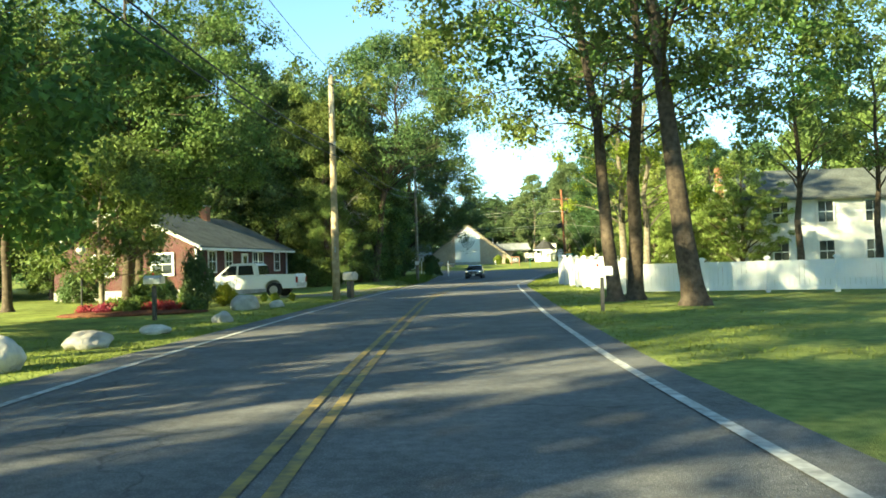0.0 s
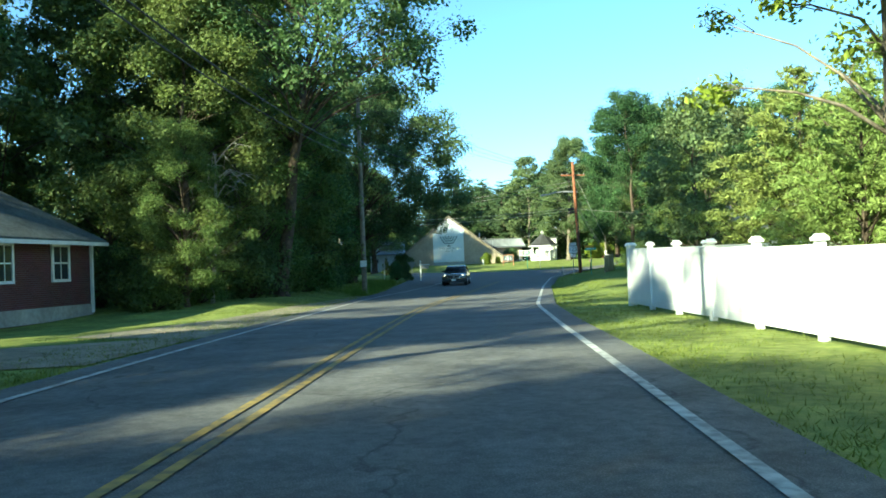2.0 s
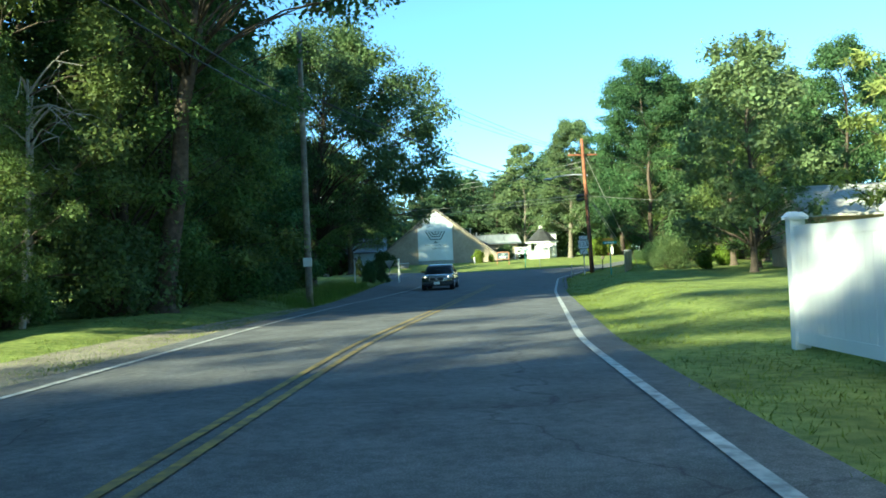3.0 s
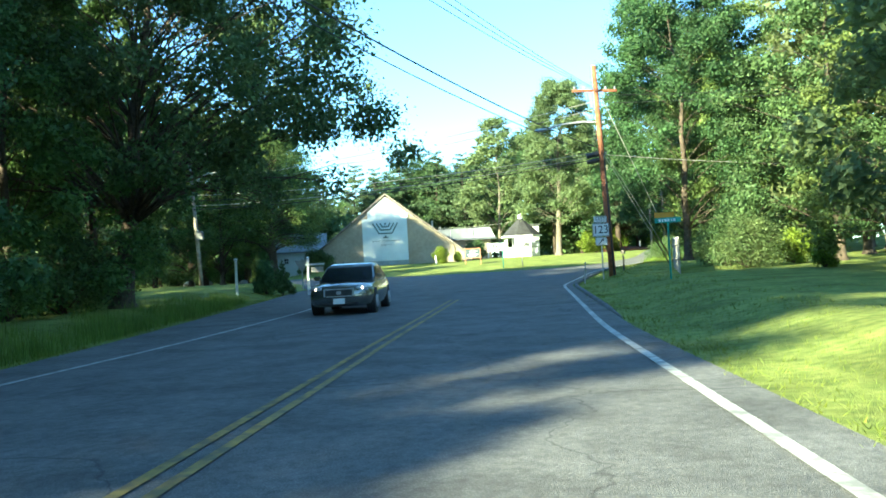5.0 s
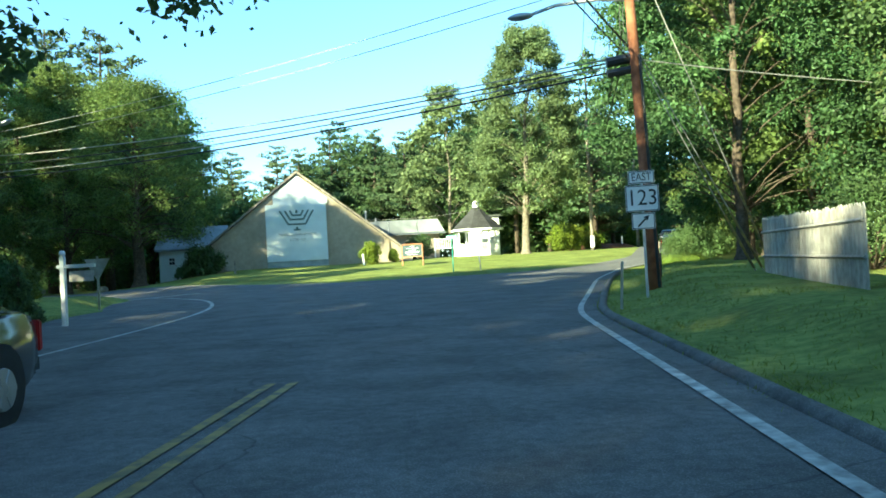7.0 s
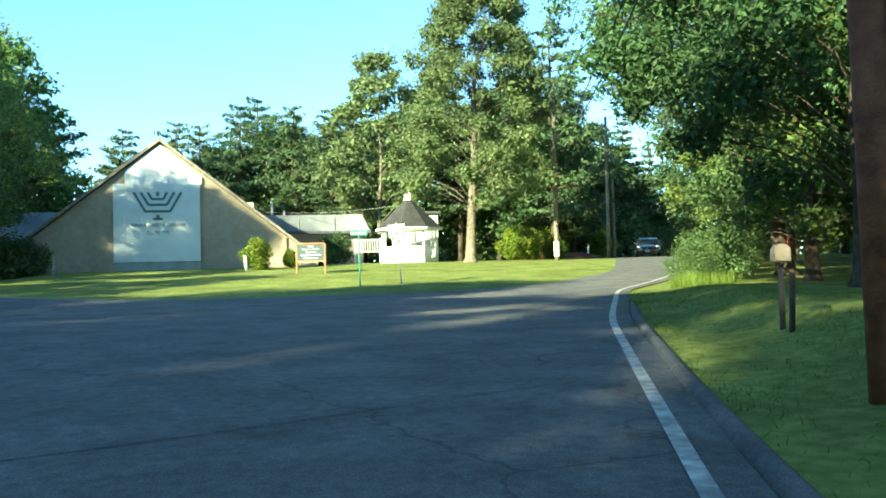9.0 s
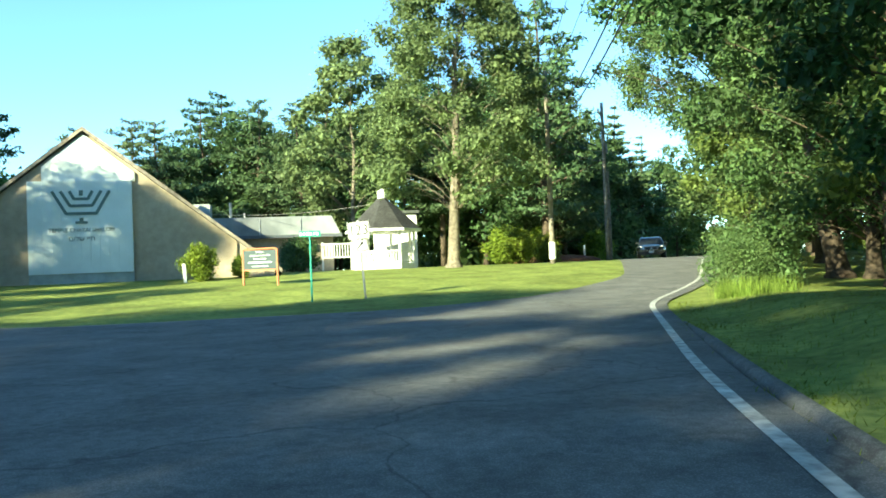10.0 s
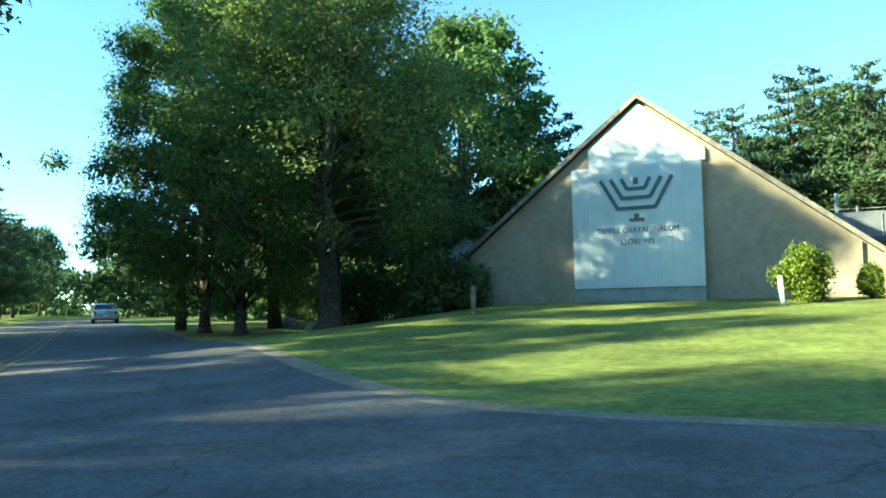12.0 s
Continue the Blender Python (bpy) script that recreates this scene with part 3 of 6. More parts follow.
SHADE_OAK = broadleaf("oak_tree", 55, 10.8, 3.8, 3.9, 0.18, 34000, 0.21, LEAF_OAK, BARK, "dark yard oak standing before the brick house", clumps=80, spread=(0.16, 0.32), limb=0.18)
OVERHANG = broadleaf("oak_tree", 43, 15.5, 8.1, 3.6, 0.36, 105000, 0.18, LEAF_DARK, BARK, "wide dark oak whose branches hang over the road", lean=(1.5, 0.8), clumps=290, spread=(0.09, 0.19), folded=True, limb=0.2)
HIGH_OAK = broadleaf("oak_tree", 50, 19.0, 7.4, 9.2, 0.34, 44000, 0.2, LEAF_DARK, BARK, "tall dark oak leaning over the road from the wood", lean=(2.6, 0), clumps=170, spread=(0.1, 0.2), limb=0.16, folded=True)
BIG_OAK = broadleaf("oak_tree", 44, 17.5, 6.9, 4.0, 0.5, 66000, 0.195, LEAF_OAK, BARK, "broad old oak with stout trunk on the lawn", clumps=130, steep=(0.1, 0.45), limb=0.2)
LAWN_TREE = broadleaf("ash_tree", 45, 17.1, 4.6, 3.6, 0.31, 58000, 0.235, LEAF_OLIVE, BARK_PALE, "tall open-crowned olive green tree on the lawn", lean=(1.0, 0), clumps=240, spread=(0.11, 0.24), limb=0.085, lobes=0.16)
PALE_TREE = broadleaf("birch_tree", 46, 15.0, 3.6, 4.0, 0.2, 13000, 0.125, LEAF_BRIGHT, BARK_PALE, "pale-trunked tree with thin bright foliage", clumps=60, folded=True, spread=(0.12, 0.26), limb=0.2)
YARD = broadleaf("maple_tree", 47, 9.5, 4.6, 2.2, 0.17, 24000, 0.24, LEAF_OAK, BARK_PALE, "yard maple with forked trunk and drooping crown", clumps=56)
SPRUCE = conifer("pine_bush", 33, 6.5, 3.0, 0.3, 26000, 0.25, NEEDLE_PALE, "bushy pale green pine behind the white fence", whorls=17, rise=(0.45, 1.1), puff=0.2, slim=0.3)
STREET = broadleaf("yard_tree", 49, 12.0, 3.4, 5.0, 0.16, 6000, 0.21, LEAF_OAK, BARK, "slender yard tree with dark trunk before the house", clumps=40, spread=(0.14, 0.28))
RED_MAPLE = broadleaf("red_maple", 48, 5.5, 2.2, 1.2, 0.09, 6000, 0.2, LEAF_RED, BARK, "small dark red ornamental maple", clumps=30)
UNDER = shrub("undergrowth", 51, 2.6, 2.0, 5600, 0.18, LEAF_DARK, "dark green undergrowth at the wood's edge")
UNDER_B = shrub("undergrowth", 52, 2.2, 1.8, 5600, 0.17, LEAF_OAK, "bright green undergrowth by the roadside")
UNDER_FINE = shrub("undergrowth", 53, 2.4, 1.9, 12000, 0.105, LEAF_DARK, "dense green bushes beside the road")

rr = random.Random(7)


def wood(models, spots, k0=0.9, k1=1.12):
    for x, y in spots:
        put(rr.choice(models), x, y, rr.uniform(k0, k1), rr.uniform(0, 360))


# left side: wood beyond the brick house and along the road
wood(ED_FINE, [(-13, 63.5), (-12.5, 69)], 0.95, 1.08)
wood(ED[1:], [(-14.5, 75), (-12, 82), (-14, 90)])
wood(FAR, [(-18, 97), (-13, 99), (-40, 60), (-38, 46), (-42, 74)])
wood(ED_FINE, [(-20.5, 58.5), (-17, 62), (-27, 56)], 1.1, 1.25)
wood(ED[1:], [(-25, 67), (-30, 55)], 1.2, 1.32)
wood(ED_FINE, [(-23.5, 48.5)], 0.55, 0.6)
wood(ED, [(-31, 46), (-33, 52)], 1.15, 1.25)
wood(ED_FINE, [(-7.5, 71), (-8.6, 76)], 0.85, 1.0)
put(NEAR_MAPLE, -7.4, 66.5, 0.95, 40)
put(NEAR_MAPLE, -8.9, 61.6, 0.85, 250)
put(NEAR_MAPLE, -8.0, 58.2, 0.42, 130)
for x, y in [(-8, 60), (-9, 57.5), (-6.6, 63.5), (-6.2, 68.5), (-5.6, 73), (-6, 77), (-5.2, 81), (-6.3, 86), (-7, 92), (-12, 60), (-5.8, 89), (-8.2, 94), (-9.5, 97), (-11, 94), (-8, 98.5), (-12, 101), (-16, 104)]:
    put(rr.choice((UNDER, UNDER_B)), x, y, rr.uniform(0.7, 1.1), rr.uniform(0, 360))
put(OVERHANG, -4.7, 91.2, 0.96, 0, 1.02)
put(ED_FINE[1], -7.2, 88.5, 0.8, 60)
put(ED_FINE[1], -7.8, 97.5, 0.85, 10)
put(HIGH_OAK, -5.6, 64.5, 1.0, 0)
put(ED_FINE[0], -6.8, 80.0, 0.75, 200)
put(YARD, -11.8, 27.9, 0.62, 40)
put(OAK_SLIM, -14.6, 37.4, 0.95, 200)
put(OAK_SLIM, -13.0, 33.2, 0.9, 120)
put(YARD, -13.0, 18.5, 1.12, 120)
put(SHADE_OAK, -12.4, 33.0, 1.0, 30)
put(SHADE_OAK, -17.0, 31.5, 1.05, 160)
wood(ED, [(-12, -8), (-12, -26), (-14, 7), (-12, -1)])
put(YARD, -16.5, 12.5, 1.2, 10)
# right side, start
put(OAK_NEAR, 7.0, 22.6, 1.0, 0)
put(OAK_SLIM, 5.5, 26.0, 1.0, 0)
put(OAK_SLIM, 6.3, 26.7, 1.05, 90)
for x, y, k in [(15.0, 34.0, 1.05), (20.5, 38.0, 1.1), (23.5, 35, 1.0)]:
    put(STREET, x, y, k, rr.uniform(0, 360))
put(PALE_TREE, 8.8, 39.4, 1.0, 0)
put(PALE_TREE, 9.6, 38.0, 0.9, 100)
put(RED_MAPLE, 16.5, 24.5, 1.0, 0)
for x, y, k in [(14.9, 55.8, 1.2), (15.6, 51.6, 1.2), (12.2, 46.8, 0.8), (17.5, 47.3, 1.15), (19.5, 53.5, 1.25)]:
    put(SPRUCE, x, y, k, rr.uniform(0, 360))
wood(ED[2:], [(29, 61), (33, 72), (38, 64), (36, 54), (44, 46), (48, 34)])
wood(ED[2:], [(19.6, 81.5), (37, 88)], 0.6, 0.68)
wood(ED[2:], [(24, 6), (20, -8), (14, -20), (26, -22), (32, 14)])
# right side, second half
wood(ED[2:] + FAR[:1], [(30, 104), (35, 110), (33, 119), (40, 117), (38, 127), (45, 128), (42, 106), (44, 138), (50, 146)], 0.8, 0.95)
wood(ED_FINE, [(31.5, 125), (35, 131.5), (39.5, 138.5), (43, 146)], 0.85, 0.98)
wood(ED_FINE, [(23, 89), (25, 98), (30.5, 92)], 0.8, 0.86)
put(NEAR_TREE, 22.8, 111.0, 1.04, 60)
put(HIGH_OAK, 31.0, 126.0, 1.02, 150)
put(HIGH_OAK, 41.3, 146.5, 0.98, 165)
put(ED_FINE[0], 36, 133.5, 0.95, 200)
put(ED_FINE[1], 27.5, 113.5, 1.1, 0)
put(NEAR_TREE, 27.8, 119.8, 0.95, 140)
wood(PINE, [(31, 110), (36, 124), (41, 132), (46, 142), (52, 156)])
# straight on, behind the gazebo and the temple
put(LAWN_TREE, 21.4, 142.2, 1.0, 0)
put(FAR[1], 18.5, 163, 0.95, 0)
for x, y, k in [(8, 185, 0.98), (13, 187, 0.92), (19, 182, 0.95), (4, 184, 0.82), (23.5, 180, 1.0), (-6, 186, 0.85), (-14, 180, 0.75), (10.5, 178, 0.9), (16, 177, 0.85), (0, 181, 0.8)]:
    put(rr.choice((WILD_PINE[0], WILD_PINE[1], FAR[2])), x, y, k, rr.uniform(0, 360))
for x, y, k in [(3.2, 174, 0.72), (6.6, 177, 0.85), (11.5, 174, 0.82), (15, 171, 0.78), (-4.5, 176, 0.74), (-11, 166, 0.78)]:
    put(rr.choice(WILD_PINE), x, y, k, rr.uniform(0, 360))
wood(FAR, [(27, 184), (34, 190), (24, 172), (30, 168), (-22, 176), (33, 176), (38, 182)])
for x, y, k in [(32.5, 159.5, 1.08), (35.5, 167, 1.05), (40, 176, 1.0)]:
    put(rr.choice(WILD_PINE), x, y, k, rr.uniform(0, 360))
wood(FAR, [(52, 196), (58, 205), (47, 192), (66, 206), (71, 212)], 0.75, 0.85)
wood(FAR + PINE, [(46, 186), (52, 190), (60, 200), (58, 176)])
wood(PINE, [(18, 178), (26, 166)], 0.8, 1.0)
# left leg
put(BIG_OAK, -6.0, 137.2, 0.83, 0, 0.76)
put(NEAR_MAPLE, -10.8, 138.0, 0.9, 70)
put(NEAR_MAPLE, -14.0, 139.4, 0.95, 200)
put(WILD_PINE[0], -9.2, 142.0, 1.0, 30)
put(WILD_PINE[0], -13.6, 143.5, 1.05, 170)
put(WILD_PINE[1], -6.9, 160, 0.9, 0)
put(WILD_PINE[0], -18.0, 142.0, 0.85, 90)
for x, y in [(-12, 148.5), (-10.5, 152), (-15.5, 150), (-19, 154), (-24, 158)]:
    put(UNDER, x, y, rr.uniform(0.9, 1.25), rr.uniform(0, 360))
wood(ED, [(-9, 154), (-16, 152), (-22, 158), (-28, 166), (-36, 172), (-12, 160), (-44, 180), (-30, 178), (-54, 190)])
# Added out of view, tall enough to throw dappled shade on the temple front.
wood(ED[:3], [(-16, 122.5), (-22, 127), (-27, 121)], 1.05, 1.2)
# Heights set by the shade these cast on the road and lawn.
wood(ED, [(-14, 114), (-22, 114), (-18, 105)], 0.66, 0.75)
wood(FAR, [(-28, 120), (-34, 108), (-46, 130), (-36, 126), (-58, 142), (-30, 134)])
wood(WILD_PINE, [(-44, 146), (-52, 153.5), (-60, 160), (-66, 165), (-74, 172), (-57, 150), (-66, 156)], 0.62, 0.75)
wood(FAR[2:], [(-70, 164), (-80, 176), (-86, 184)], 0.65, 0.75)


# ---------------------------------------------------------------- temple
temple = thing("temple", at(4.4, 140.4), "tan A-frame temple with a pale board and emblem on its front", "building")
temple.matrix_basis.translation.z = 1.3
AP, HALF, EAVE = 6.68, 8.1, 0.35       # apex height, half width, eave height
bm = bmesh.new()
prism(bm, [(-HALF, -0.8), (HALF, -0.8), (HALF, EAVE), (0, AP), (-HALF, EAVE)], 0.0, 15.0)
part("wall", bm, TAN, temple)
for s in (-1, 1):
    bm = bmesh.new()
    dx, dz = HALF + 0.35, (AP - EAVE) / HALF
    prism(bm, [(0, AP + 0.02), (s * dx, AP + 0.02 - dz * dx), (s * dx, AP + 0.2 - dz * dx), (0, AP + 0.2)], -0.22, 15.3)
    part("roof", bm, SHINGLE_DARK, temple, "dark shingled roof slope")
    bm = bmesh.new()
    prism(bm, [(0, AP + 0.03), (s * dx, AP + 0.03 - dz * dx), (s * dx, AP + 0.21 - dz * dx), (0, AP + 0.21)], -0.26, -0.221)
    part("barge_board", bm, POLE_GREY, temple, "thin weathered barge board")
bm = bmesh.new()
prism(bm, [(-1.75, 4.45), (2.1, 4.45), (2.1, AP - 0.12 - 2.1 * 0.815), (0, AP - 0.12), (-1.75, AP - 0.12 - 1.75 * 0.815)], -0.12, -0.003)
part("gable_panel", bm, BOARD, temple, "pale boarded panel below the apex")
panel = part("sign_board", boxes((-0.15, -0.24, 2.44, 4.3, 0.16, 4.06)), BOARD, temple, "pale vertical-boarded panel with a dark emblem")
for i in range(11):
    part("batten", boxes((-2.1 + 0.39 * i, -0.328, 2.44, 0.03, 0.012, 4.05)), BOARD, panel)
part("skirt", boxes((-0.15, -0.2, 0.12, 4.3, 0.12, 0.56)), BOARD_SKIRT, temple, "weathered skirting below the board")


def bar2(bm, a, b, w, y0, y1):
    a, b = Vector(a), Vector(b)
    d = (b - a).normalized() * w / 2
    n = Vector((-d.y, d.x))
    prism(bm, [tuple(a - d * 0.2 - n), tuple(b + d * 0.2 - n), tuple(b + d * 0.2 + n), tuple(a - d * 0.2 + n)], y0, y1)


EX, EZ = -0.1, 3.55
for top_w, bot_w, z0 in ((1.18, 0.62, -0.52), (0.83, 0.46, -0.18), (0.47, 0.29, 0.12)):
    bm = bmesh.new()
    for s in (-1, 1):
        bar2(bm, (EX + s * bot_w, EZ + z0), (EX + s * top_w, EZ + 0.46), 0.125, -0.36, -0.334)
    bar2(bm, (EX - bot_w, EZ + z0), (EX + bot_w, EZ + z0), 0.125, -0.358, -0.333)
    part("emblem_branch", bm, EMBLEM, panel, "dark green emblem branch")
part("emblem_flame", boxes((EX, -0.347, EZ + 0.38, 0.16, 0.026, 0.24)), EMBLEM, panel)
bm = boxes((EX, -0.347, EZ - 0.80, 0.16, 0.026, 0.18), (EX, -0.345, EZ - 0.92, 0.5, 0.026, 0.12))
part("emblem_foot", bm, EMBLEM, panel)
lettering("lettering", "TEMPLE CHAYAI SHALOM", 0.26, EMBLEM, panel, pose(-0.1, -0.345, 2.3, 90, 0, 0), 2.7)
lettering("lettering", "\u05dd\u05d5\u05dc\u05e9 \u05d9\u05d9\u05d7", 0.3, EMBLEM, panel, pose(-0.1, -0.345, 1.92, 90, 0, 0), 1.05)
part("down_pipe", boxes((6.4, -0.06, 0.9, 0.08, 0.1, 1.4)), TAN, temple)
# the low wing behind
# The pale second tone paints sunlit patches and sky glint onto both roofs.
ROOF_PALE = material("sun_patched_roof", (0.16, 0.175, 0.185), (0.33, 0.35, 0.355), 0.5, 6, 0.8, 0.3, 20, stain=0.2)
ROOF_DULL = material("dull_roof", (0.12, 0.135, 0.15), (0.085, 0.095, 0.105), 3, 6, 0.7, 0.3, 20, stain=0.25)
wing = thing("temple_wing", at(11.7, 158), "low tan wing with grey hipped roof behind the temple", "building")
wing.matrix_basis.translation.z = 1.1
part("wall", boxes((0, 2, 1.2, 9.4, 8, 3.6)), TAN, wing)
for k in range(3):
    part("roof_seam", boxes((-2.6 + 2.6 * k, -2.62, 3.3, 0.05, 0.05, 1.1)), METAL, wing)
bm = bmesh.new()
prism(bm, [(-5.2, 2.75), (5.2, 2.75), (4.6, 4.0), (-4.6, 4.0)], -2.6, 6.6)
part("roof", bm, ROOF_PALE, wing, "blue-grey roof with painted pale sunlit patches")
part("fascia", boxes((0, -2.64, 2.72, 10.5, 0.06, 0.2)), ROOF_DULL, wing)
part("window", boxes((3.0, -2.03, 1.9, 1.6, 0.08, 0.5)), GLASS, wing)
part("roof_unit", boxes((-4.3, 1.5, 4.5, 2.1, 1.8, 1.4)), BOARD_SKIRT, wing, "pale boxed unit on the roof")
part("vent_pipe", rods(((-1.9, 0, 3.9), (-1.9, 0, 5.2), 0.1)), METAL, wing)
part("vent_pipe", rods(((-1.0, 0, 3.9), (-1.0, 0, 4.5), 0.07)), METAL, wing)

# ---------------------------------------------------------------- gazebo
gaz = thing("gazebo", at(18.65, 148.0) @ Matrix.Diagonal((1, 1, 0.86, 1)), "white wooden gazebo with dark pointed roof and balustrade", "gazebo")
GR = 1.78
def octo(r, k, off=22.5):
    a = radians(off + 45 * k)
    return Vector((math.cos(a) * r, math.sin(a) * r, 0))
bm = bmesh.new()
bmesh.ops.create_cone(bm, cap_ends=True, segments=8, radius1=GR + 0.1, radius2=GR + 0.1, depth=0.35, matrix=pose(0, 0, 0.12, 0, 0, 22.5))
part("floor", bm, WHITE, gaz)
bm = bmesh.new()
bmesh.ops.create_cone(bm, cap_ends=True, segments=8, radius1=GR + 0.45, radius2=0.22, depth=2.2, matrix=pose(0, 0, 3.6, 0, 0, 22.5))
part("roof", bm, SHINGLE_DARK, gaz, "dark grey shingled pointed roof")
bm = bmesh.new()
bmesh.ops.create_cone(bm, cap_ends=True, segments=8, radius1=GR + 0.47, radius2=GR + 0.47, depth=0.17, matrix=pose(0, 0, 2.46, 0, 0, 22.5))
part("eave_board", bm, WHITE, gaz)
bm = bmesh.new()
bmesh.ops.create_cone(bm, cap_ends=True, segments=8, radius1=0.27, radius2=0.27, depth=0.5, matrix=pose(0, 0, 4.84, 0, 0, 22.5))
bmesh.ops.create_cone(bm, cap_ends=True, segments=8, radius1=0.33, radius2=0.03, depth=0.2, matrix=pose(0, 0, 5.19, 0, 0, 22.5))
part("cupola", bm, WHITE, gaz)
for k in range(8):
    a, b = octo(GR, k), octo(GR, k + 1)
    part("post", boxes((a.x, a.y, 1.4, 0.13, 0.13, 2.4, 0.015)), WHITE, gaz)
    mid, ang, ln = (a + b) / 2, math.degrees(math.atan2(b.y - a.y, b.x - a.x)), (b - a).length
    m = pose(mid.x, mid.y, 0, 0, 0, ang)
    bm = bmesh.new()
    box(bm, 0, 0, 2.46, ln + 0.1, 0.1, 0.26, 0, m)
    part("fascia", bm, WHITE, gaz)
    if k != 0:
        for zc in (1.12, 0.38):
            bm = bmesh.new()
            box(bm, 0, 0, zc, ln, 0.08, 0.07, 0, m)
            part("rail", bm, WHITE, gaz)
        for i in range(9):
            bm = bmesh.new()
            box(bm, -ln / 2 + ln * (i + 0.5) / 9, 0, 0.75, 0.05, 0.04, 0.72, 0, m)
            part("baluster", bm, WHITE, gaz)
shed = thing("shed", at(19.6, 152.5), "small white shed behind the gazebo", "shed")
part("wall", boxes((0.4, 0, 1.6, 2.4, 2.4, 3.4)), WHITE, shed)
part("roof", boxes((0.4, 0, 3.4, 2.7, 2.8, 0.16)), SHINGLE, shed)

# ---------------------------------------------------------------- white vinyl fence
def fence_run(a, b, h0, h1, panel_w=2.4):
    """Panels between capped posts, whose height goes from h0 to h1."""
    a, b = Vector((*a, 0)), Vector((*b, 0))
    n = max(1, round((b - a).length / panel_w))
    ang = math.degrees(math.atan2(b.y - a.y, b.x - a.x))
    f = thing("fence", at(a.x, a.y), "white vinyl privacy fence with capped posts", "fence", "white fence")
    z0 = f.matrix_basis.translation.z
    for i in range(n + 1):
        p = a.lerp(b, i / n) - a
        h = h0 + (h1 - h0) * i / n
        dz = float(height(a.x + p.x, a.y + p.y)) - z0
        bm = bmesh.new()
        box(bm, p.x, p.y, dz + h / 2, 0.13, 0.13, h + 0.08)
        post = part("post", bm, VINYL, f)
        bm = bmesh.new()
        box(bm, p.x, p.y, dz + h + 0.055, 0.2, 0.2, 0.035)
        bmesh.ops.create_cone(bm, cap_ends=True, segments=4, radius1=0.15, radius2=0.07, depth=0.07, matrix=pose(p.x, p.y, dz + h + 0.107, 0, 0, 45))
        part("cap", bm, VINYL, post)
        if i < n:
            q = a.lerp(b, (i + 0.5) / n) - a
            hp = h0 + (h1 - h0) * (i + 0.5) / n
            m = pose(q.x, q.y, dz, 0, 0, ang)
            ln = (b - a).length / n - 0.13
            for zc, hh in ((0.14, 0.16), (hp - 0.1, 0.14)):
                bm = bmesh.new()
                box(bm, 0, 0, zc, ln, 0.05, hh, 0, m)
                part("rail", bm, VINYL, f)
            nb = 13
            for j in range(nb):
                bm = bmesh.new()
                box(bm, -ln / 2 + ln * (j + 0.5) / nb, 0, hp / 2 + 0.02, ln / nb - 0.008, 0.026, hp - 0.38, 0, m)
                part("board", bm, VINYL, f)
    return f


fence_run((7.25, 50.6), (7.0, 31.5), 1.68, 1.25)
fence_run((7.6, 31.2), (22, 24.5), 1.15, 1.15)
fence_run((7.4, 50.75), (14.5, 52.5), 1.68, 1.72)

# ---------------------------------------------------------------- brick ranch house
house = thing("house", pose(-13.3, 43.45, 0, 0, 0, 80.3), "single-storey red brick house with grey gabled roof", "house")
L, D, EH, RH = 13.5, 8.4, 2.72, 4.75


def brick_wall_material():
    m = bpy.data.materials.new("brick_wall")
    m.use_nodes = True
    t = m.node_tree
    n, link = t.nodes, t.links.new
    p = n["Principled BSDF"]
    p.inputs["Roughness"].default_value = 0.9
    co = n.new("ShaderNodeTexCoord")
    sep, com, add = n.new("ShaderNodeSeparateXYZ"), n.new("ShaderNodeCombineXYZ"), n.new("ShaderNodeMath")
    link(co.outputs["Object"], sep.inputs[0])
    link(sep.outputs[0], add.inputs[0])
    link(sep.outputs[1], add.inputs[1])
    link(add.outputs[0], com.inputs[0])
    link(sep.outputs[2], com.inputs[1])
    b = n.new("ShaderNodeTexBrick")
    b.inputs["Scale"].default_value = 1.0
    b.inputs["Brick Width"].default_value, b.inputs["Row Height"].default_value = 0.21, 0.068
    b.inputs["Mortar Size"].default_value = 0.007
    b.inputs["Color1"].default_value, b.inputs["Color2"].default_value, b.inputs["Mortar"].default_value = (0.125, 0.042, 0.038, 1), (0.088, 0.029, 0.027, 1), (0.15, 0.105, 0.095, 1)
    link(com.outputs[0], b.inputs[0])
    no, mx = n.new("ShaderNodeTexNoise"), n.new("ShaderNodeMix")
    no.inputs["Scale"].default_value = 1.3
    mx.data_type, mx.blend_type = "RGBA", "MULTIPLY"
    mx.inputs[0].default_value = 0.5
    link(co.outputs["Object"], no.inputs[0])
    link(b.outputs[0], mx.inputs[6])
    link(no.outputs[1], mx.inputs[7])
    hs = n.new("ShaderNodeHueSaturation")
    hs.inputs["Value"].default_value = 1.25
    link(mx.outputs[2], hs.inputs["Color"])
    link(hs.outputs[0], p.inputs["Base Color"])
    bu = n.new("ShaderNodeBump")
    bu.inputs["Distance"].default_value = 0.01
    bu.invert = True
    link(b.outputs[1], bu.inputs["Height"])
    link(bu.outputs[0], p.inputs["Normal"])
    return m


BRICK_WALL = brick_wall_material()


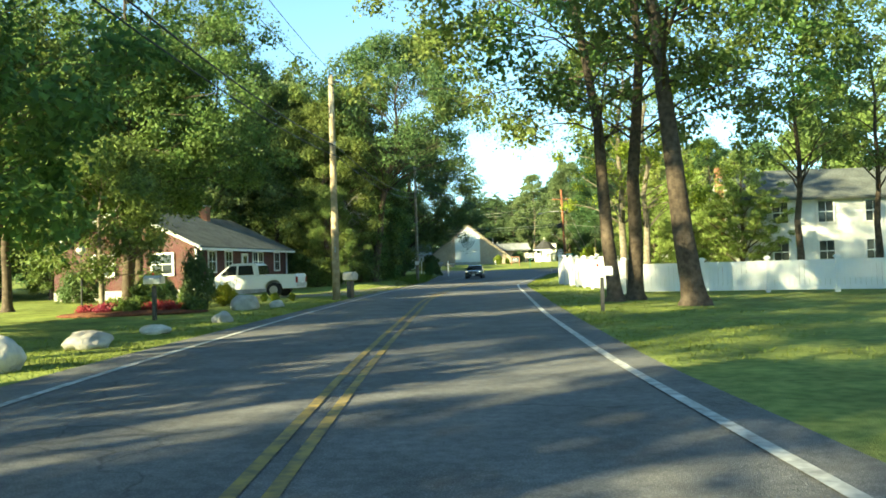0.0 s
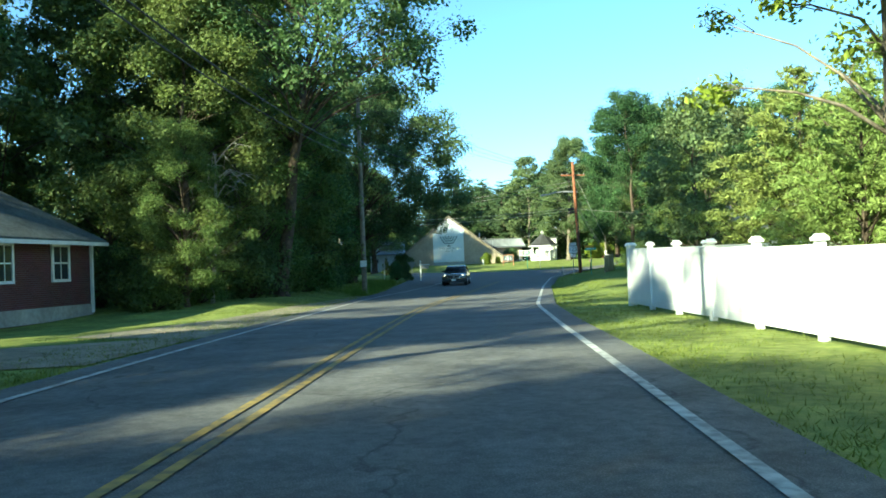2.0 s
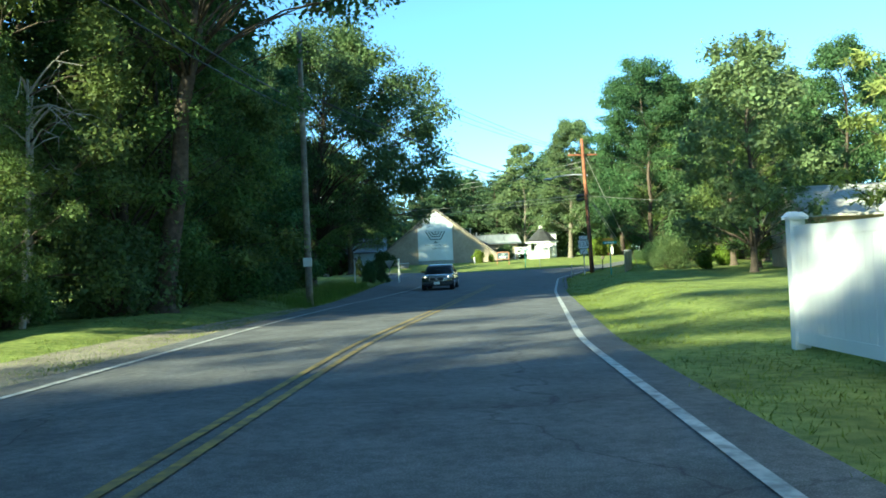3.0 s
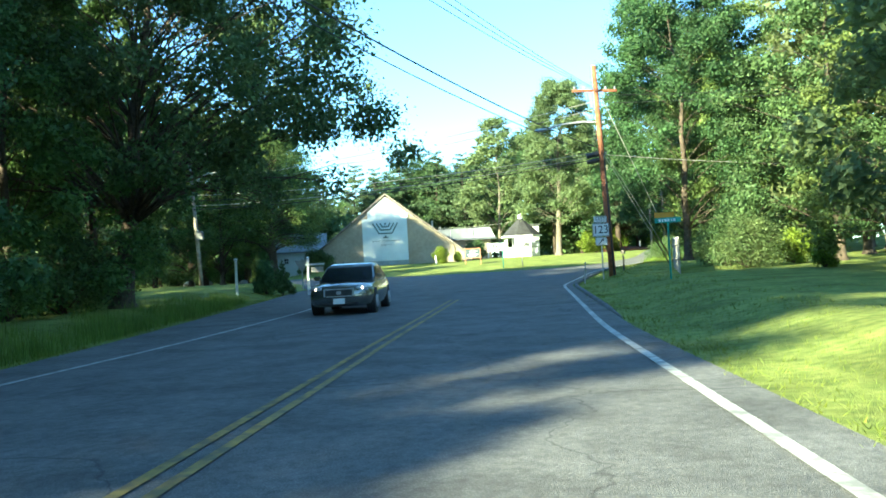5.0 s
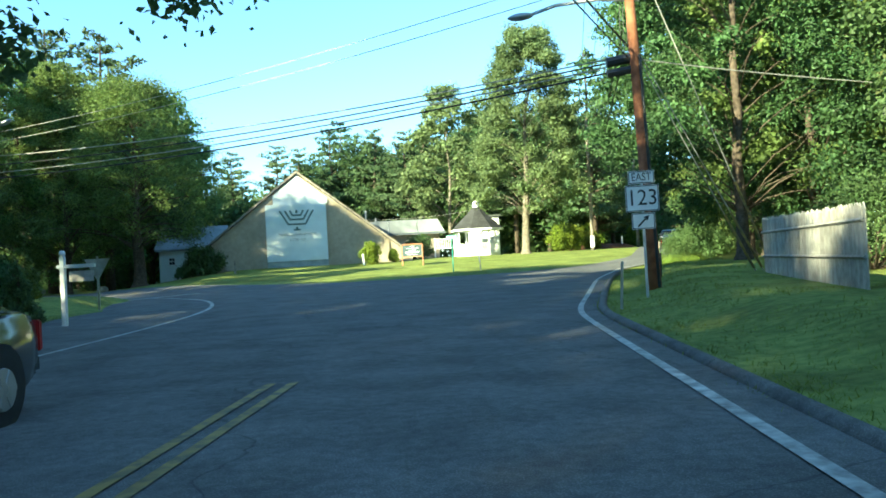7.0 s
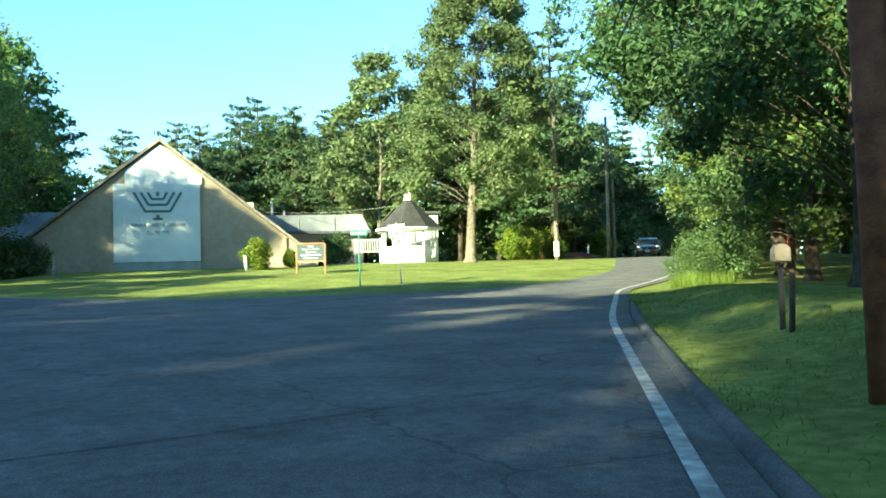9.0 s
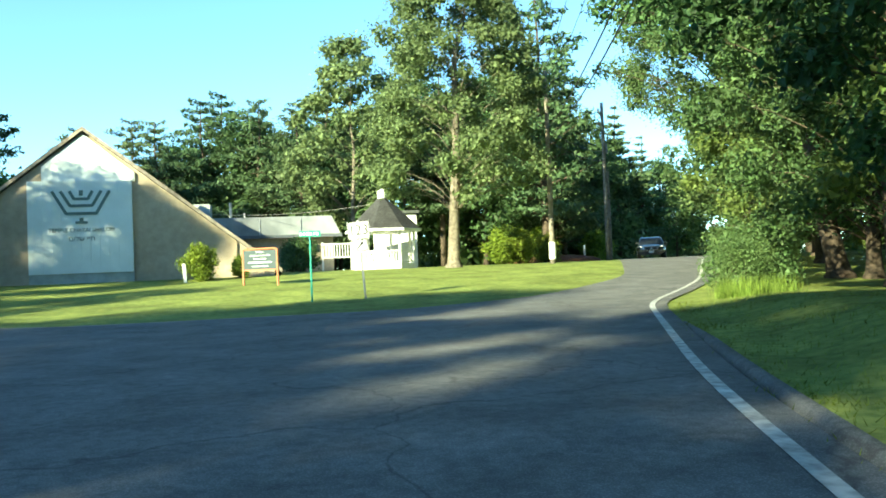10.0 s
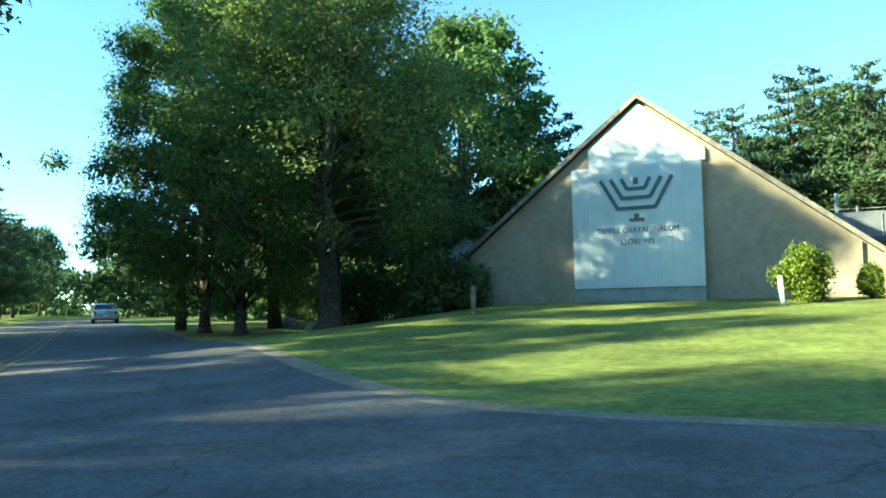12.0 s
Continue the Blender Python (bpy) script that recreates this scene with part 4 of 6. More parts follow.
def gabled(bm, x0, x1, depth, eh, rh, z0=-0.3):
    """A solid under a gable roof whose ridge runs along x."""
    ends = []
    for x in (x0, x1):
        ends.append([bm.verts.new((x, y, z)) for y, z in ((0, z0), (depth, z0), (depth, eh), (depth / 2, rh), (0, eh))])
    a, b = ends
    bm.faces.new(a[::-1])
    bm.faces.new(b)
    for i in range(5):
        bm.faces.new((a[i], a[(i + 1) % 5], b[(i + 1) % 5], b[i]))
    bmesh.ops.recalc_face_normals(bm, faces=bm.faces)
    return bm


def slopes(parent, x0, x1, depth, eh, rh, over, mat, label, thick=0.14):
    k = (rh - eh) / (depth / 2)
    for s in (0, 1):
        bm = bmesh.new()
        y0, y1 = -over, depth / 2
        pts = [(y0, eh - k * over + 0.02), (y1, rh + 0.02), (y1, rh + 0.02 + thick), (y0, eh - k * over + 0.02 + thick)]
        if s:
            pts = [(depth - y, z) for y, z in pts]
        a = [bm.verts.new((x0, y, z)) for y, z in pts]
        b = [bm.verts.new((x1, y, z)) for y, z in pts]
        bm.faces.new(a)
        bm.faces.new(b[::-1])
        for i in range(4):
            bm.faces.new((a[i], b[i], b[(i + 1) % 4], a[(i + 1) % 4]))
        bmesh.ops.recalc_face_normals(bm, faces=bm.faces)
        part("roof", bm, mat, parent, label)


def window(parent, x, y, z, w, h, face="y", trim=0.09, bars=1, mat=None):
    """A framed sash window on a wall, face: the wall's normal axis (looking to minus)."""
    mat = mat or WHITE
    m = pose(x, y, z) if face == "y" else pose(x, y, z, 0, 0, -90)
    bm = bmesh.new()
    box(bm, 0, 0.0, 0, w, 0.05, h, 0, m)
    win = part("window", bm, GLASS, parent, "dark sash window with white frame")
    for dx, dz, ww, hh in ((-w / 2, 0, trim, h + trim), (w / 2, 0, trim, h + trim), (0, h / 2, w, trim), (0, -h / 2, w + 0.1, trim * 1.1), (0, 0, w, 0.05)):
        bm = bmesh.new()
        box(bm, dx, -0.03, dz, ww, 0.07, hh, 0, m)
        part("frame", bm, mat, win)
    for i in range(bars):
        bm = bmesh.new()
        box(bm, -w / 2 + w * (i + 1) / (bars + 1), -0.03, 0, 0.025, 0.03, h, 0, m)
        part("bar", bm, mat, win)
    return win


bm = bmesh.new()
part("wall", gabled(bm, 0, L, D, EH, RH), BRICK_WALL, house, "red brick wall")
part("plinth", boxes((L / 2, D / 2, 0.12, L + 0.06, D + 0.06, 0.5)), CONCRETE, house, "pale concrete plinth")
slopes(house, -0.35, L + 0.35, D, EH, RH, 0.45, SHINGLE, "grey asphalt shingle roof")
part("gutter", boxes((L / 2, -0.48, EH - 0.2, L + 0.7, 0.1, 0.13)), WHITE, house)
for x in (0.0, L):
    part("corner_board", boxes((x, -0.03, 1.3, 0.12, 0.1, 2.5)), WHITE, house)
for x0, x1 in ((1.43, 2.36), (3.6, 4.5), (7.6, 8.35), (8.45, 9.2), (11.2, 12.1)):
    window(house, (x0 + x1) / 2, -0.02, 1.85, x1 - x0, 1.2)
door = part("door", boxes((6.4, -0.02, 1.3, 0.95, 0.07, 2.1)), WHITE, house, "white panelled front door")
part("door_glass", boxes((6.4, -0.06, 1.75, 0.5, 0.02, 0.9)), GLASS, door)
for y in (1.9, 5.4):
    window(house, -0.02, y, 1.75, 1.25, 1.15, face="x", trim=0.12)
for s in (0, 1):
    bm = bmesh.new()
    a, b = Vector((-0.37, -0.45 if not s else D + 0.45, EH - 0.1)), Vector((-0.37, D / 2, RH + 0.1))
    tube([a, b], 0.09, 4, bm)
    part("barge_board", bm, WHITE, house)
chim = part("chimney", boxes((8.95, 3.8, 4.9, 0.55, 0.55, 1.3)), CHIMNEY, house, "orange brick chimney")
part("chimney_cap", boxes((8.95, 3.8, 5.58, 0.62, 0.62, 0.08)), CONCRETE, chim)

# ---------------------------------------------------------------- white two-storey house
wh = thing("white_house", at(17.5, 47.5, -3), "white clapboard two-storey house with grey roof", "house")
part("wall", gabled(bmesh.new(), 0, 12.5, 8.0, 4.7, 6.6), WHITE, wh)
slopes(wh, -0.3, 12.8, 8.0, 4.7, 6.6, 0.35, SHINGLE, "grey shingle roof")
for i in range(21):
    part("clapboard", boxes((6.25, -0.012, 0.3 + i * 0.205, 12.5, 0.03, 0.02)), WHITE, wh)
for x in (2.3, 4.9, 7.6, 10.3):
    for z in (1.55, 3.85):
        window(wh, x, -0.03, z, 0.95, 1.3, trim=0.1)
part("chimney", boxes((-0.15, 3.5, 3.5, 0.3, 0.8, 7.0)), CHIMNEY, wh, "orange brick chimney stack")
part("corner_board", boxes((0, -0.04, 2.3, 0.16, 0.12, 4.7)), WHITE, wh)
part("down_pipe", boxes((0.4, -0.08, 2.3, 0.09, 0.1, 4.6)), WHITE, wh)
# roof of a neighbour beyond the fence
nb = thing("neighbour_house", at(23.6, 83, -8), "tan-roofed neighbouring house among the trees", "house")
part("wall", gabled(bmesh.new(), 0, 11, 8, 2.9, 4.6), TAN, nb)
slopes(nb, -0.4, 11.4, 8, 2.9, 4.6, 0.4, CONCRETE, "pale tan roof")
window(nb, 3, -0.02, 1.7, 1.0, 1.1)
window(nb, 7, -0.02, 1.7, 1.0, 1.1)
# outbuilding left of the temple
annex = thing("annex", pose(-7.4, 149.6, 1.0, 0, 0, 3), "small pale annex with grey pitched roof", "building")
part("wall", gabled(bmesh.new(), 0, 5.0, 6.0, 2.3, 4.1, -0.9), BOARD, annex)
slopes(annex, -0.3, 5.3, 6.0, 2.3, 4.1, 0.3, ROOF_PALE, "pale grey pitched roof with painted sun glint")
window(annex, 1.0, -0.02, 1.3, 0.5, 0.6)

# ---------------------------------------------------------------- utility poles and wires


def utility_pole(name, x, y, h, r, mat, label, lean=(0, 0)):
    p = thing(name, at(x, y), label, "utility pole")
    bm = bmesh.new()
    tube([Vector((lean[0] * k, lean[1] * k, h * k - 0.4 * (k == 0))) for k in (0, 0.25, 0.5, 0.75, 1)], r, 12, bm, r * 0.68)
    part("shaft", bm, mat, p, smooth=True)
    return p


def crossarm(p, z, w, rz, mat=None, off=(0, 0)):
    m = pose(off[0], off[1], z, 0, 0, rz)
    bm = bmesh.new()
    box(bm, 0, 0.16, 0, w, 0.1, 0.12, 0, m)
    arm = part("crossarm", bm, mat or POLE_WOOD, p)
    for k in (-0.46, -0.25, 0.25, 0.46):
        bm = bmesh.new()
        v = m @ Vector((k * w, 0.16, 0.06))
        rod(bm, v, v + Vector((0, 0, 0.14)), 0.035, 0.05, 8)
        part("insulator", bm, METAL, arm)
    return arm


def street_light(p, z, tip, mat):
    bm = bmesh.new()
    t = Vector(tip)
    a = Vector((0, 0, z))
    tube([a, a.lerp(t, 0.35) + Vector((0, 0, 0.16)), a.lerp(t, 0.75) + Vector((0, 0, 0.16)), t], 0.06, 8, bm, 0.045)
    arm = part("lamp_arm", bm, mat, p, "pale steel lamp arm")
    bm = bmesh.new()
    d = (t - a).normalized()
    bmesh.ops.create_uvsphere(bm, u_segments=12, v_segments=8, radius=1, matrix=Matrix.Translation(t + d * 0.22) @ d.to_track_quat("X", "Z").to_matrix().to_4x4() @ Matrix.Diagonal((0.36, 0.15, 0.1, 1)))
    part("lamp_head", bm, METAL, arm, smooth=True)


pa = utility_pole("utility_pole", -4.55, 34.2, 9.5, 0.165, POLE_WOOD, "pale weathered wooden utility pole beside a mailbox")
part("clamp", boxes((0.1, -0.14, 6.6, 0.09, 0.05, 0.12)), METAL, pa)
part("bracket", boxes((0.2, 0, 9.2, 0.34, 0.06, 0.06)), METAL_DARK, pa)
part("number_tag", boxes((0.02, -0.162, 2.1, 0.05, 0.01, 0.24)), METAL, pa)
p2 = utility_pole("utility_pole", -2.35, 73.2, 11.3, 0.15, POLE_GREY, "dark wooden utility pole standing in foliage")
for z in (10.9, 10.4, 9.9):
    part("insulator", rods(((0, 0, z), (0.35, -0.1, z + 0.05), 0.03)), METAL_DARK, p2)
part("sign_plate", boxes((0, -0.17, 1.8, 0.36, 0.02, 0.36)), WHITE, p2)
pb = utility_pole("utility_pole", 15.37, 101.4, 10.3, 0.17, POLE_RED, "red-brown wooden utility pole at the junction", (-0.35, 0))
crossarm(pb, 9.1, 2.3, 8, POLE_RED, (-0.3, 0))
street_light(pb, 7.5, (-2.7, 1.0, 7.42), METAL)
for z, s in ((6.0, 0.13), (5.7, 0.11)):
    bm = bmesh.new()
    rod(bm, (-0.9, 0.2, z - 0.1), (-0.2, 0.05, z), s, s, 8)
    part("cable_closure", bm, METAL_DARK, pb)
for i in range(6):
    bm = bmesh.new()
    tube(sag((-0.35 + 0.07 * i, 0.4, 9.0 - 0.4 * (i % 2)), (-0.5 + 0.1 * i, 0.2, 6.2 - 0.2 * (i % 3)), 0.08, 6), 0.012, 4, bm)
    part("dropper", bm, CABLE, pb)
part("conduit", rods(((0.02, -0.2, 0), (-0.15, -0.2, 6.0), 0.04)), METAL_DARK, pb)
pc = utility_pole("utility_pole", -8.5, 119.6, 9.4, 0.15, POLE_GREY, "grey wooden utility pole with a small transformer box", (-0.45, 0))
crossarm(pc, 9.3, 1.6, 20)
part("meter_box", boxes((0.1, -0.3, 3.6, 0.45, 0.3, 0.6, 0.03)), METAL, pc)
street_light(pc, 7.4, (1.2, -0.4, 7.8), METAL)
pd = utility_pole("utility_pole", 26.9, 142.8, 10.2, 0.15, POLE_GREY, "grey wooden utility pole with a white band near its foot")
part("guard", rods(((0, 0, 0.2), (0, 0, 1.1), 0.175)), WHITE, pd, "white painted band")
crossarm(pd, 9.6, 1.8, 60)
pe = utility_pole("utility_pole", 34.3, 152.6, 10.5, 0.15, POLE_GREY, "dark wooden utility pole with a street light arm")
street_light(pe, 8.6, (-1.0, -1.8, 8.7), METAL)
crossarm(pe, 9.8, 1.8, 60)
pf = utility_pole("utility_pole", 40.6, 166.5, 10.0, 0.15, POLE_GREY, "far wooden utility pole along the road")
crossarm(pf, 9.5, 1.8, 60)
pg = utility_pole("utility_pole", -5.6, -8.0, 9.5, 0.165, POLE_WOOD, "wooden utility pole at the roadside")


def wire(a, b, drop, r=0.014, mat=None, label="thin black overhead cable between utility poles"):
    w = part("wire", tube(sag(a, b, drop, 18), r, 5), mat or CABLE)
    return tagged(w, label, "cable", "overhead wires")


for z, r, x in ((9.3, 0.011, 0.3), (8.6, 0.011, 0.2), (6.4, 0.022, 0.2), (6.0, 0.018, 0.2)):
    wire((-5.6 + x, -8.0, z), (-4.55 + x, 34.2, z), 0.8, r)
    wire((-4.55 + x, 34.2, z), (-2.35 + x, 73.2, z + 1.6), 0.7, r)
for (z, dx), z2, r in zip(((9.1, 0.3), (8.6, 0.3), (8.1, 0.3), (6.6, 0.1), (6.1, 0.1)), (9.25, 9.2, 9.15, 6.3, 6.0), (0.011, 0.011, 0.011, 0.024, 0.016)):
    wire((-2.35 + dx, 73.2, z + 1.9), (14.95, 101.3, z2), 0.55, r)
# Cables flagged True get the pale steel colour in place of sunlight on them.
for za, zb, r, pale in ((7.7, 8.6, 0.012, True), (7.3, 8.2, 0.012, True), (6.8, 6.1, 0.02, True), (6.4, 6.0, 0.022, False), (6.05, 5.9, 0.02, True), (5.8, 5.75, 0.026, False)):
    wire((-8.9, 119.6, za), (14.95, 101.5, zb), 0.4, r, CABLE_PALE if pale else CABLE)
for dx, z2, r in ((-0.8, 9.7, 0.011), (-0.3, 9.7, 0.011), (0.3, 9.7, 0.011), (0, 7.2, 0.02), (0, 6.6, 0.02)):
    wire((14.95 + dx, 101.6, z2 - 0.4), (26.9 + dx, 142.8, z2 + 1.3), 0.8, r)
    wire((26.9 + dx, 142.8, z2 + 1.3), (34.3 + dx, 152.6, z2 + 1.5), 0.3, r)
    wire((34.3 + dx, 152.6, z2 + 1.5), (40.6 + dx, 166.5, z2 + 1.5), 0.4, r)
wire((15.0, 101.4, 8.9), (40, 96, 9.2), 0.6, 0.012)
wire((15.0, 101.4, 8.5), (40, 94, 8.8), 0.6, 0.012)
wire((15.0, 101.4, 6.0), (40, 104, 5.2), 0.5, 0.016, CABLE_PALE)
for i, z in enumerate((9.2, 6.4, 6.2)):
    w = wire((15.15, 101.4, z), (19.4 - 0.25 * i, 102.6, 0.0), 0.0, 0.016, CABLE_PALE, "pale steel guy wire bracing the pole")
    part("guard", rods(((19.4 - 0.25 * i - 0.06 * (19.4 - 0.25 * i - 15.15), 102.53, z * 0.06), (19.4 - 0.25 * i - 0.3 * (19.4 - 0.25 * i - 15.15), 102.24, z * 0.3), 0.035)), LINE_YELLOW, w, "faded yellow plastic guard")
    tagged(w, category="guy wire")
wire((8.0, 158.0, 5.6), (18.2, 150.0, 5.3), 0.3, 0.012, CABLE_PALE)

# ---------------------------------------------------------------- signs and posts


def plate(parent, w, h, m, mat, border=None, name="plate", r=0.04):
    bm = bmesh.new()
    box(bm, 0, 0, 0, w, 0.012, h, 0, m)
    p = part(name, bm, mat, parent)
    if border:
        for dx, dz, ww, hh in ((0, h / 2 - 0.02, w - 0.02, 0.018), (0, -h / 2 + 0.02, w - 0.02, 0.018), (-w / 2 + 0.02, 0, 0.018, h - 0.02), (w / 2 - 0.02, 0, 0.018, h - 0.02)):
            bm = bmesh.new()
            box(bm, dx, -0.008, dz, ww, 0.006, hh, 0, m)
            part("border", bm, border, p)
    return p


def arrow(parent, m, s, mat, ang=45):
    bm = bmesh.new()
    prism(bm, [(-0.5, -0.055), (0.18, -0.055), (0.18, -0.18), (0.52, 0), (0.18, 0.18), (0.18, 0.055), (-0.5, 0.055)], -0.012, -0.005)
    bmesh.ops.transform(bm, matrix=m @ pose(0, -0.006, 0, 0, -ang, 0) @ Matrix.Diagonal((s, 1, s, 1)), verts=bm.verts)
    part("arrow", bm, mat, parent)


def route_sign(x, y, rz, z, lean, direction, k=1.0):
    s = thing("route_sign", at(x, y, rz), "white route marker sign with black number on a steel post", "road sign", "route signs")
    bm = bmesh.new()
    m0 = pose(0, 0, 0, 0, lean, 0)
    box(bm, 0, 0.03, (z + 0.4 * k) / 2 - 0.2, 0.06, 0.04, z + 0.8 * k, 0, m0)
    part("post", bm, METAL, s)
    p = plate(s, 0.76 * k, 0.61 * k, m0 @ pose(0, 0, z), WHITE, BLACK_PAINT)
    lettering("lettering", "123", 0.52 * k, BLACK_PAINT, p, m0 @ pose(0, -0.009, z, 90, 0, 0), 0.58 * k)
    q = plate(s, 0.53 * k, 0.38 * k, m0 @ pose(0, 0, z - 0.53 * k), WHITE, BLACK_PAINT)
    arrow(q, m0 @ pose(0, -0.004, z - 0.53 * k), 0.36 * k, BLACK_PAINT)
    if direction:
        q = plate(s, 0.6, 0.3, m0 @ pose(0, 0, z + 0.49), WHITE, BLACK_PAINT)
        lettering("lettering", direction, 0.26, BLACK_PAINT, q, m0 @ pose(0, -0.009, z + 0.49, 90, 0, 0), 0.44)
    return s


route_sign(14.37, 99.4, -16, 2.28, 0, "EAST")
route_sign(15.1, 126.4, -8, 2.03, -4, "", 0.85)


def street_sign(x, y, rz, h, label, extra=None, w=0.75):
    s = thing("street_sign", at(x, y, rz), label, "street sign", "street name signs")
    part("post", rods(((0, 0, -0.3), (0, 0, h), 0.032)), GREEN_SIGN, s)
    b = plate(s, w, 0.17, pose(0.0, -0.02, h - 0.02), GREEN_SIGN, None, "blade")
    for i, ww in enumerate((0.07, 0.05, 0.07, 0.06, 0.04, 0.07)):
        bm = bmesh.new()
        box(bm, -0.26 + i * 0.095, -0.031, h - 0.02, ww, 0.006, 0.09)
        part("lettering", bm, WHITE, b)
    if extra:
        plate(s, w * 0.8, 0.17, pose(-0.1, 0, h + 0.16, 0, 0, 14), extra, None, "blade")
    return s


street_sign(13.5, 126.1, -6, 1.98, "green street name sign on a green post by the lawn", None, 0.62)
street_sign(13.85, 88.9, -12, 1.95, "green street name sign with an orange plate above", ORANGE_SIGN, 0.84)

ts = thing("lawn_sign", at(11.95, 134.15, -26), "teal notice board in an orange wooden frame on the lawn", "sign")
for s in (-1, 1):
    part("post", boxes((s * 0.72, 0, 0.5, 0.08, 0.08, 1.7, 0.01)), ORANGE_WOOD, ts)
part("panel", boxes((0, 0, 0.95, 1.36, 0.05, 0.72)), TEAL_SIGN, ts, "teal painted panel")
part("top_rail", tube([Vector((-0.72, 0, 1.28)), Vector((-0.7, 0, 1.33)), Vector((-0.62, 0, 1.37)), Vector((0.62, 0, 1.37)), Vector((0.7, 0, 1.33)), Vector((0.72, 0, 1.28))], 0.045, 8), ORANGE_WOOD, ts)
part("lower_rail", boxes((0, 0, 0.56, 1.36, 0.07, 0.06)), ORANGE_WOOD, ts)
lettering("lettering", "TEMPLE", 0.1, BOARD, ts, pose(0, -0.032, 1.24, 90, 0, 0))
lettering("lettering", "CHAYAI SHALOM", 0.1, BOARD, ts, pose(0, -0.032, 1.11, 90, 0, 0), 0.85)
lettering("lettering", "WELCOMES", 0.1, BOARD, ts, pose(0, -0.032, 0.98, 90, 0, 0))
for z, w in ((0.85, 0.98), (0.7, 0.7)):
    part("lettering", boxes((0, -0.03, z, w, 0.008, 0.055 if z > 0.75 else 0.03)), BOARD, ts)

post = thing("white_post", at(-2.75, 101.6), "white painted square post at the roadside", "post")
part("shaft", boxes((0, 0, 0.7, 0.11, 0.11, 1.8, 0.01)), WHITE, post)
part("cap", boxes((0, 0, 1.66, 0.16, 0.16, 0.1, 0.02)), WHITE, post)
hp = thing("hanging_sign", at(0.6, 102.1, -8), "white post with an arm and a small hanging board", "sign post")
part("shaft", boxes((0, 0, 0.75, 0.12, 0.12, 1.9, 0.012)), WHITE, hp)
bm = bmesh.new()
bmesh.ops.create_uvsphere(bm, u_segments=10, v_segments=8, radius=0.08, matrix=pose(0, 0, 1.77))
part("finial", bm, WHITE, hp, smooth=True)
part("arm", boxes((0.33, 0, 1.45, 0.95, 0.08, 0.09, 0.01)), WHITE, hp)
part("board", boxes((0.45, 0, 1.2, 0.6, 0.025, 0.26)), GREY_FENCE, hp, "grey hanging board")
ys = thing("yield_sign", at(-0.35, 108.2, -10), "triangular yield sign seen from its pale back", "road sign")
part("post", boxes((0, 0.03, 0.7, 0.06, 0.04, 2.0)), METAL, ys)
bm = bmesh.new()
part("plate", prism(bm, [(-0.42, 1.62), (0.42, 1.62), (0.0, 0.9)], 0, 0.012), METAL, ys)


def stockade(a, b, h):
    a, b = Vector((*a, 0)), Vector((*b, 0))
    f = thing("wooden_fence", at(a.x, a.y), "weathered grey wooden stockade fence section", "fence")
    n = int((b - a).length / 0.15)
    ang = math.degrees(math.atan2(b.y - a.y, b.x - a.x))
    r2 = random.Random(3)
    for i in range(n):
        p = a.lerp(b, (i + 0.5) / n) - a
        m = pose(p.x, p.y, float(height(a.x + p.x, a.y + p.y)) - f.matrix_basis.translation.z, 0, r2.uniform(-1, 1), ang)
        bm = bmesh.new()
        hh = h + r2.uniform(-0.02, 0.02)
        prism(bm, [(-0.07, -0.1), (0.07, -0.1), (0.07, hh - 0.08), (0.0, hh), (-0.07, hh - 0.08)], -0.01, 0.01)
        bmesh.ops.transform(bm, matrix=m, verts=bm.verts)
        part("board", bm, GREY_FENCE, f)
    for z in (0.4, h - 0.4):
        bm = bmesh.new()
        q = b - a
        rod(bm, (0, 0.05, z), (q.x, q.y + 0.05, z), 0.04, 0.04, 4)
        part("rail", bm, GREY_FENCE, f)


stockade((18.5, 101.6), (15.9, 93.6), 1.42)


def mailbox(x, y, rz, label, box_mat, post_mat, h=1.0, size=(0.24, 0.52, 0.24), post_w=0.1):
    mb = thing("mailbox", at(x, y, rz), label, "mailbox", "roadside mailboxes")
    part("post", boxes((0, 0, h / 2 - 0.15, post_w, post_w, h + 0.2, 0.008)), post_mat, mb)
    w, l, hh = size
    pts = [(-w / 2, 0), (w / 2, 0), (w / 2, hh * 0.55)] + [(w / 2 * math.cos(a), hh * 0.55 + hh * 0.45 * math.sin(a)) for a in (0.5, 1.0, 1.57, 2.14, 2.64)] + [(-w / 2, hh * 0.55)]
    bm = prism(bmesh.new(), pts, -l / 2, l / 2)
    bmesh.ops.translate(bm, vec=(0, 0, h), verts=bm.verts)
    b = part("box", bm, box_mat, mb)
    part("flag", boxes((w / 2 + 0.012, 0.1, h + 0.2, 0.01, 0.06, 0.2)), RED_LENS, b)
    part("door", boxes((0, -l / 2 - 0.01, h + hh * 0.4, w * 0.9, 0.02, hh * 0.75)), box_mat, b)


mailbox(-4.15, 35.9, 60, "grey plastic mailbox on a thick dark post", material("grey_plastic", (0.3, 0.31, 0.31), None, 4, 4, 0.5), METAL_DARK, 0.78, (0.36, 0.55, 0.36), 0.24)
mailbox(4.1, 21.0, 80, "white metal mailbox on a wooden post", WHITE, METAL_DARK, 0.9)
mailbox(-8.2, 22.9, 80, "silver metal mailbox on a dark wooden post", METAL, METAL_DARK, 1.0)
mailbox(17.1, 105.4, -25, "tan mailbox on a thin dark post at the verge", TAN, METAL_DARK, 0.85, (0.19, 0.42, 0.22), 0.07)


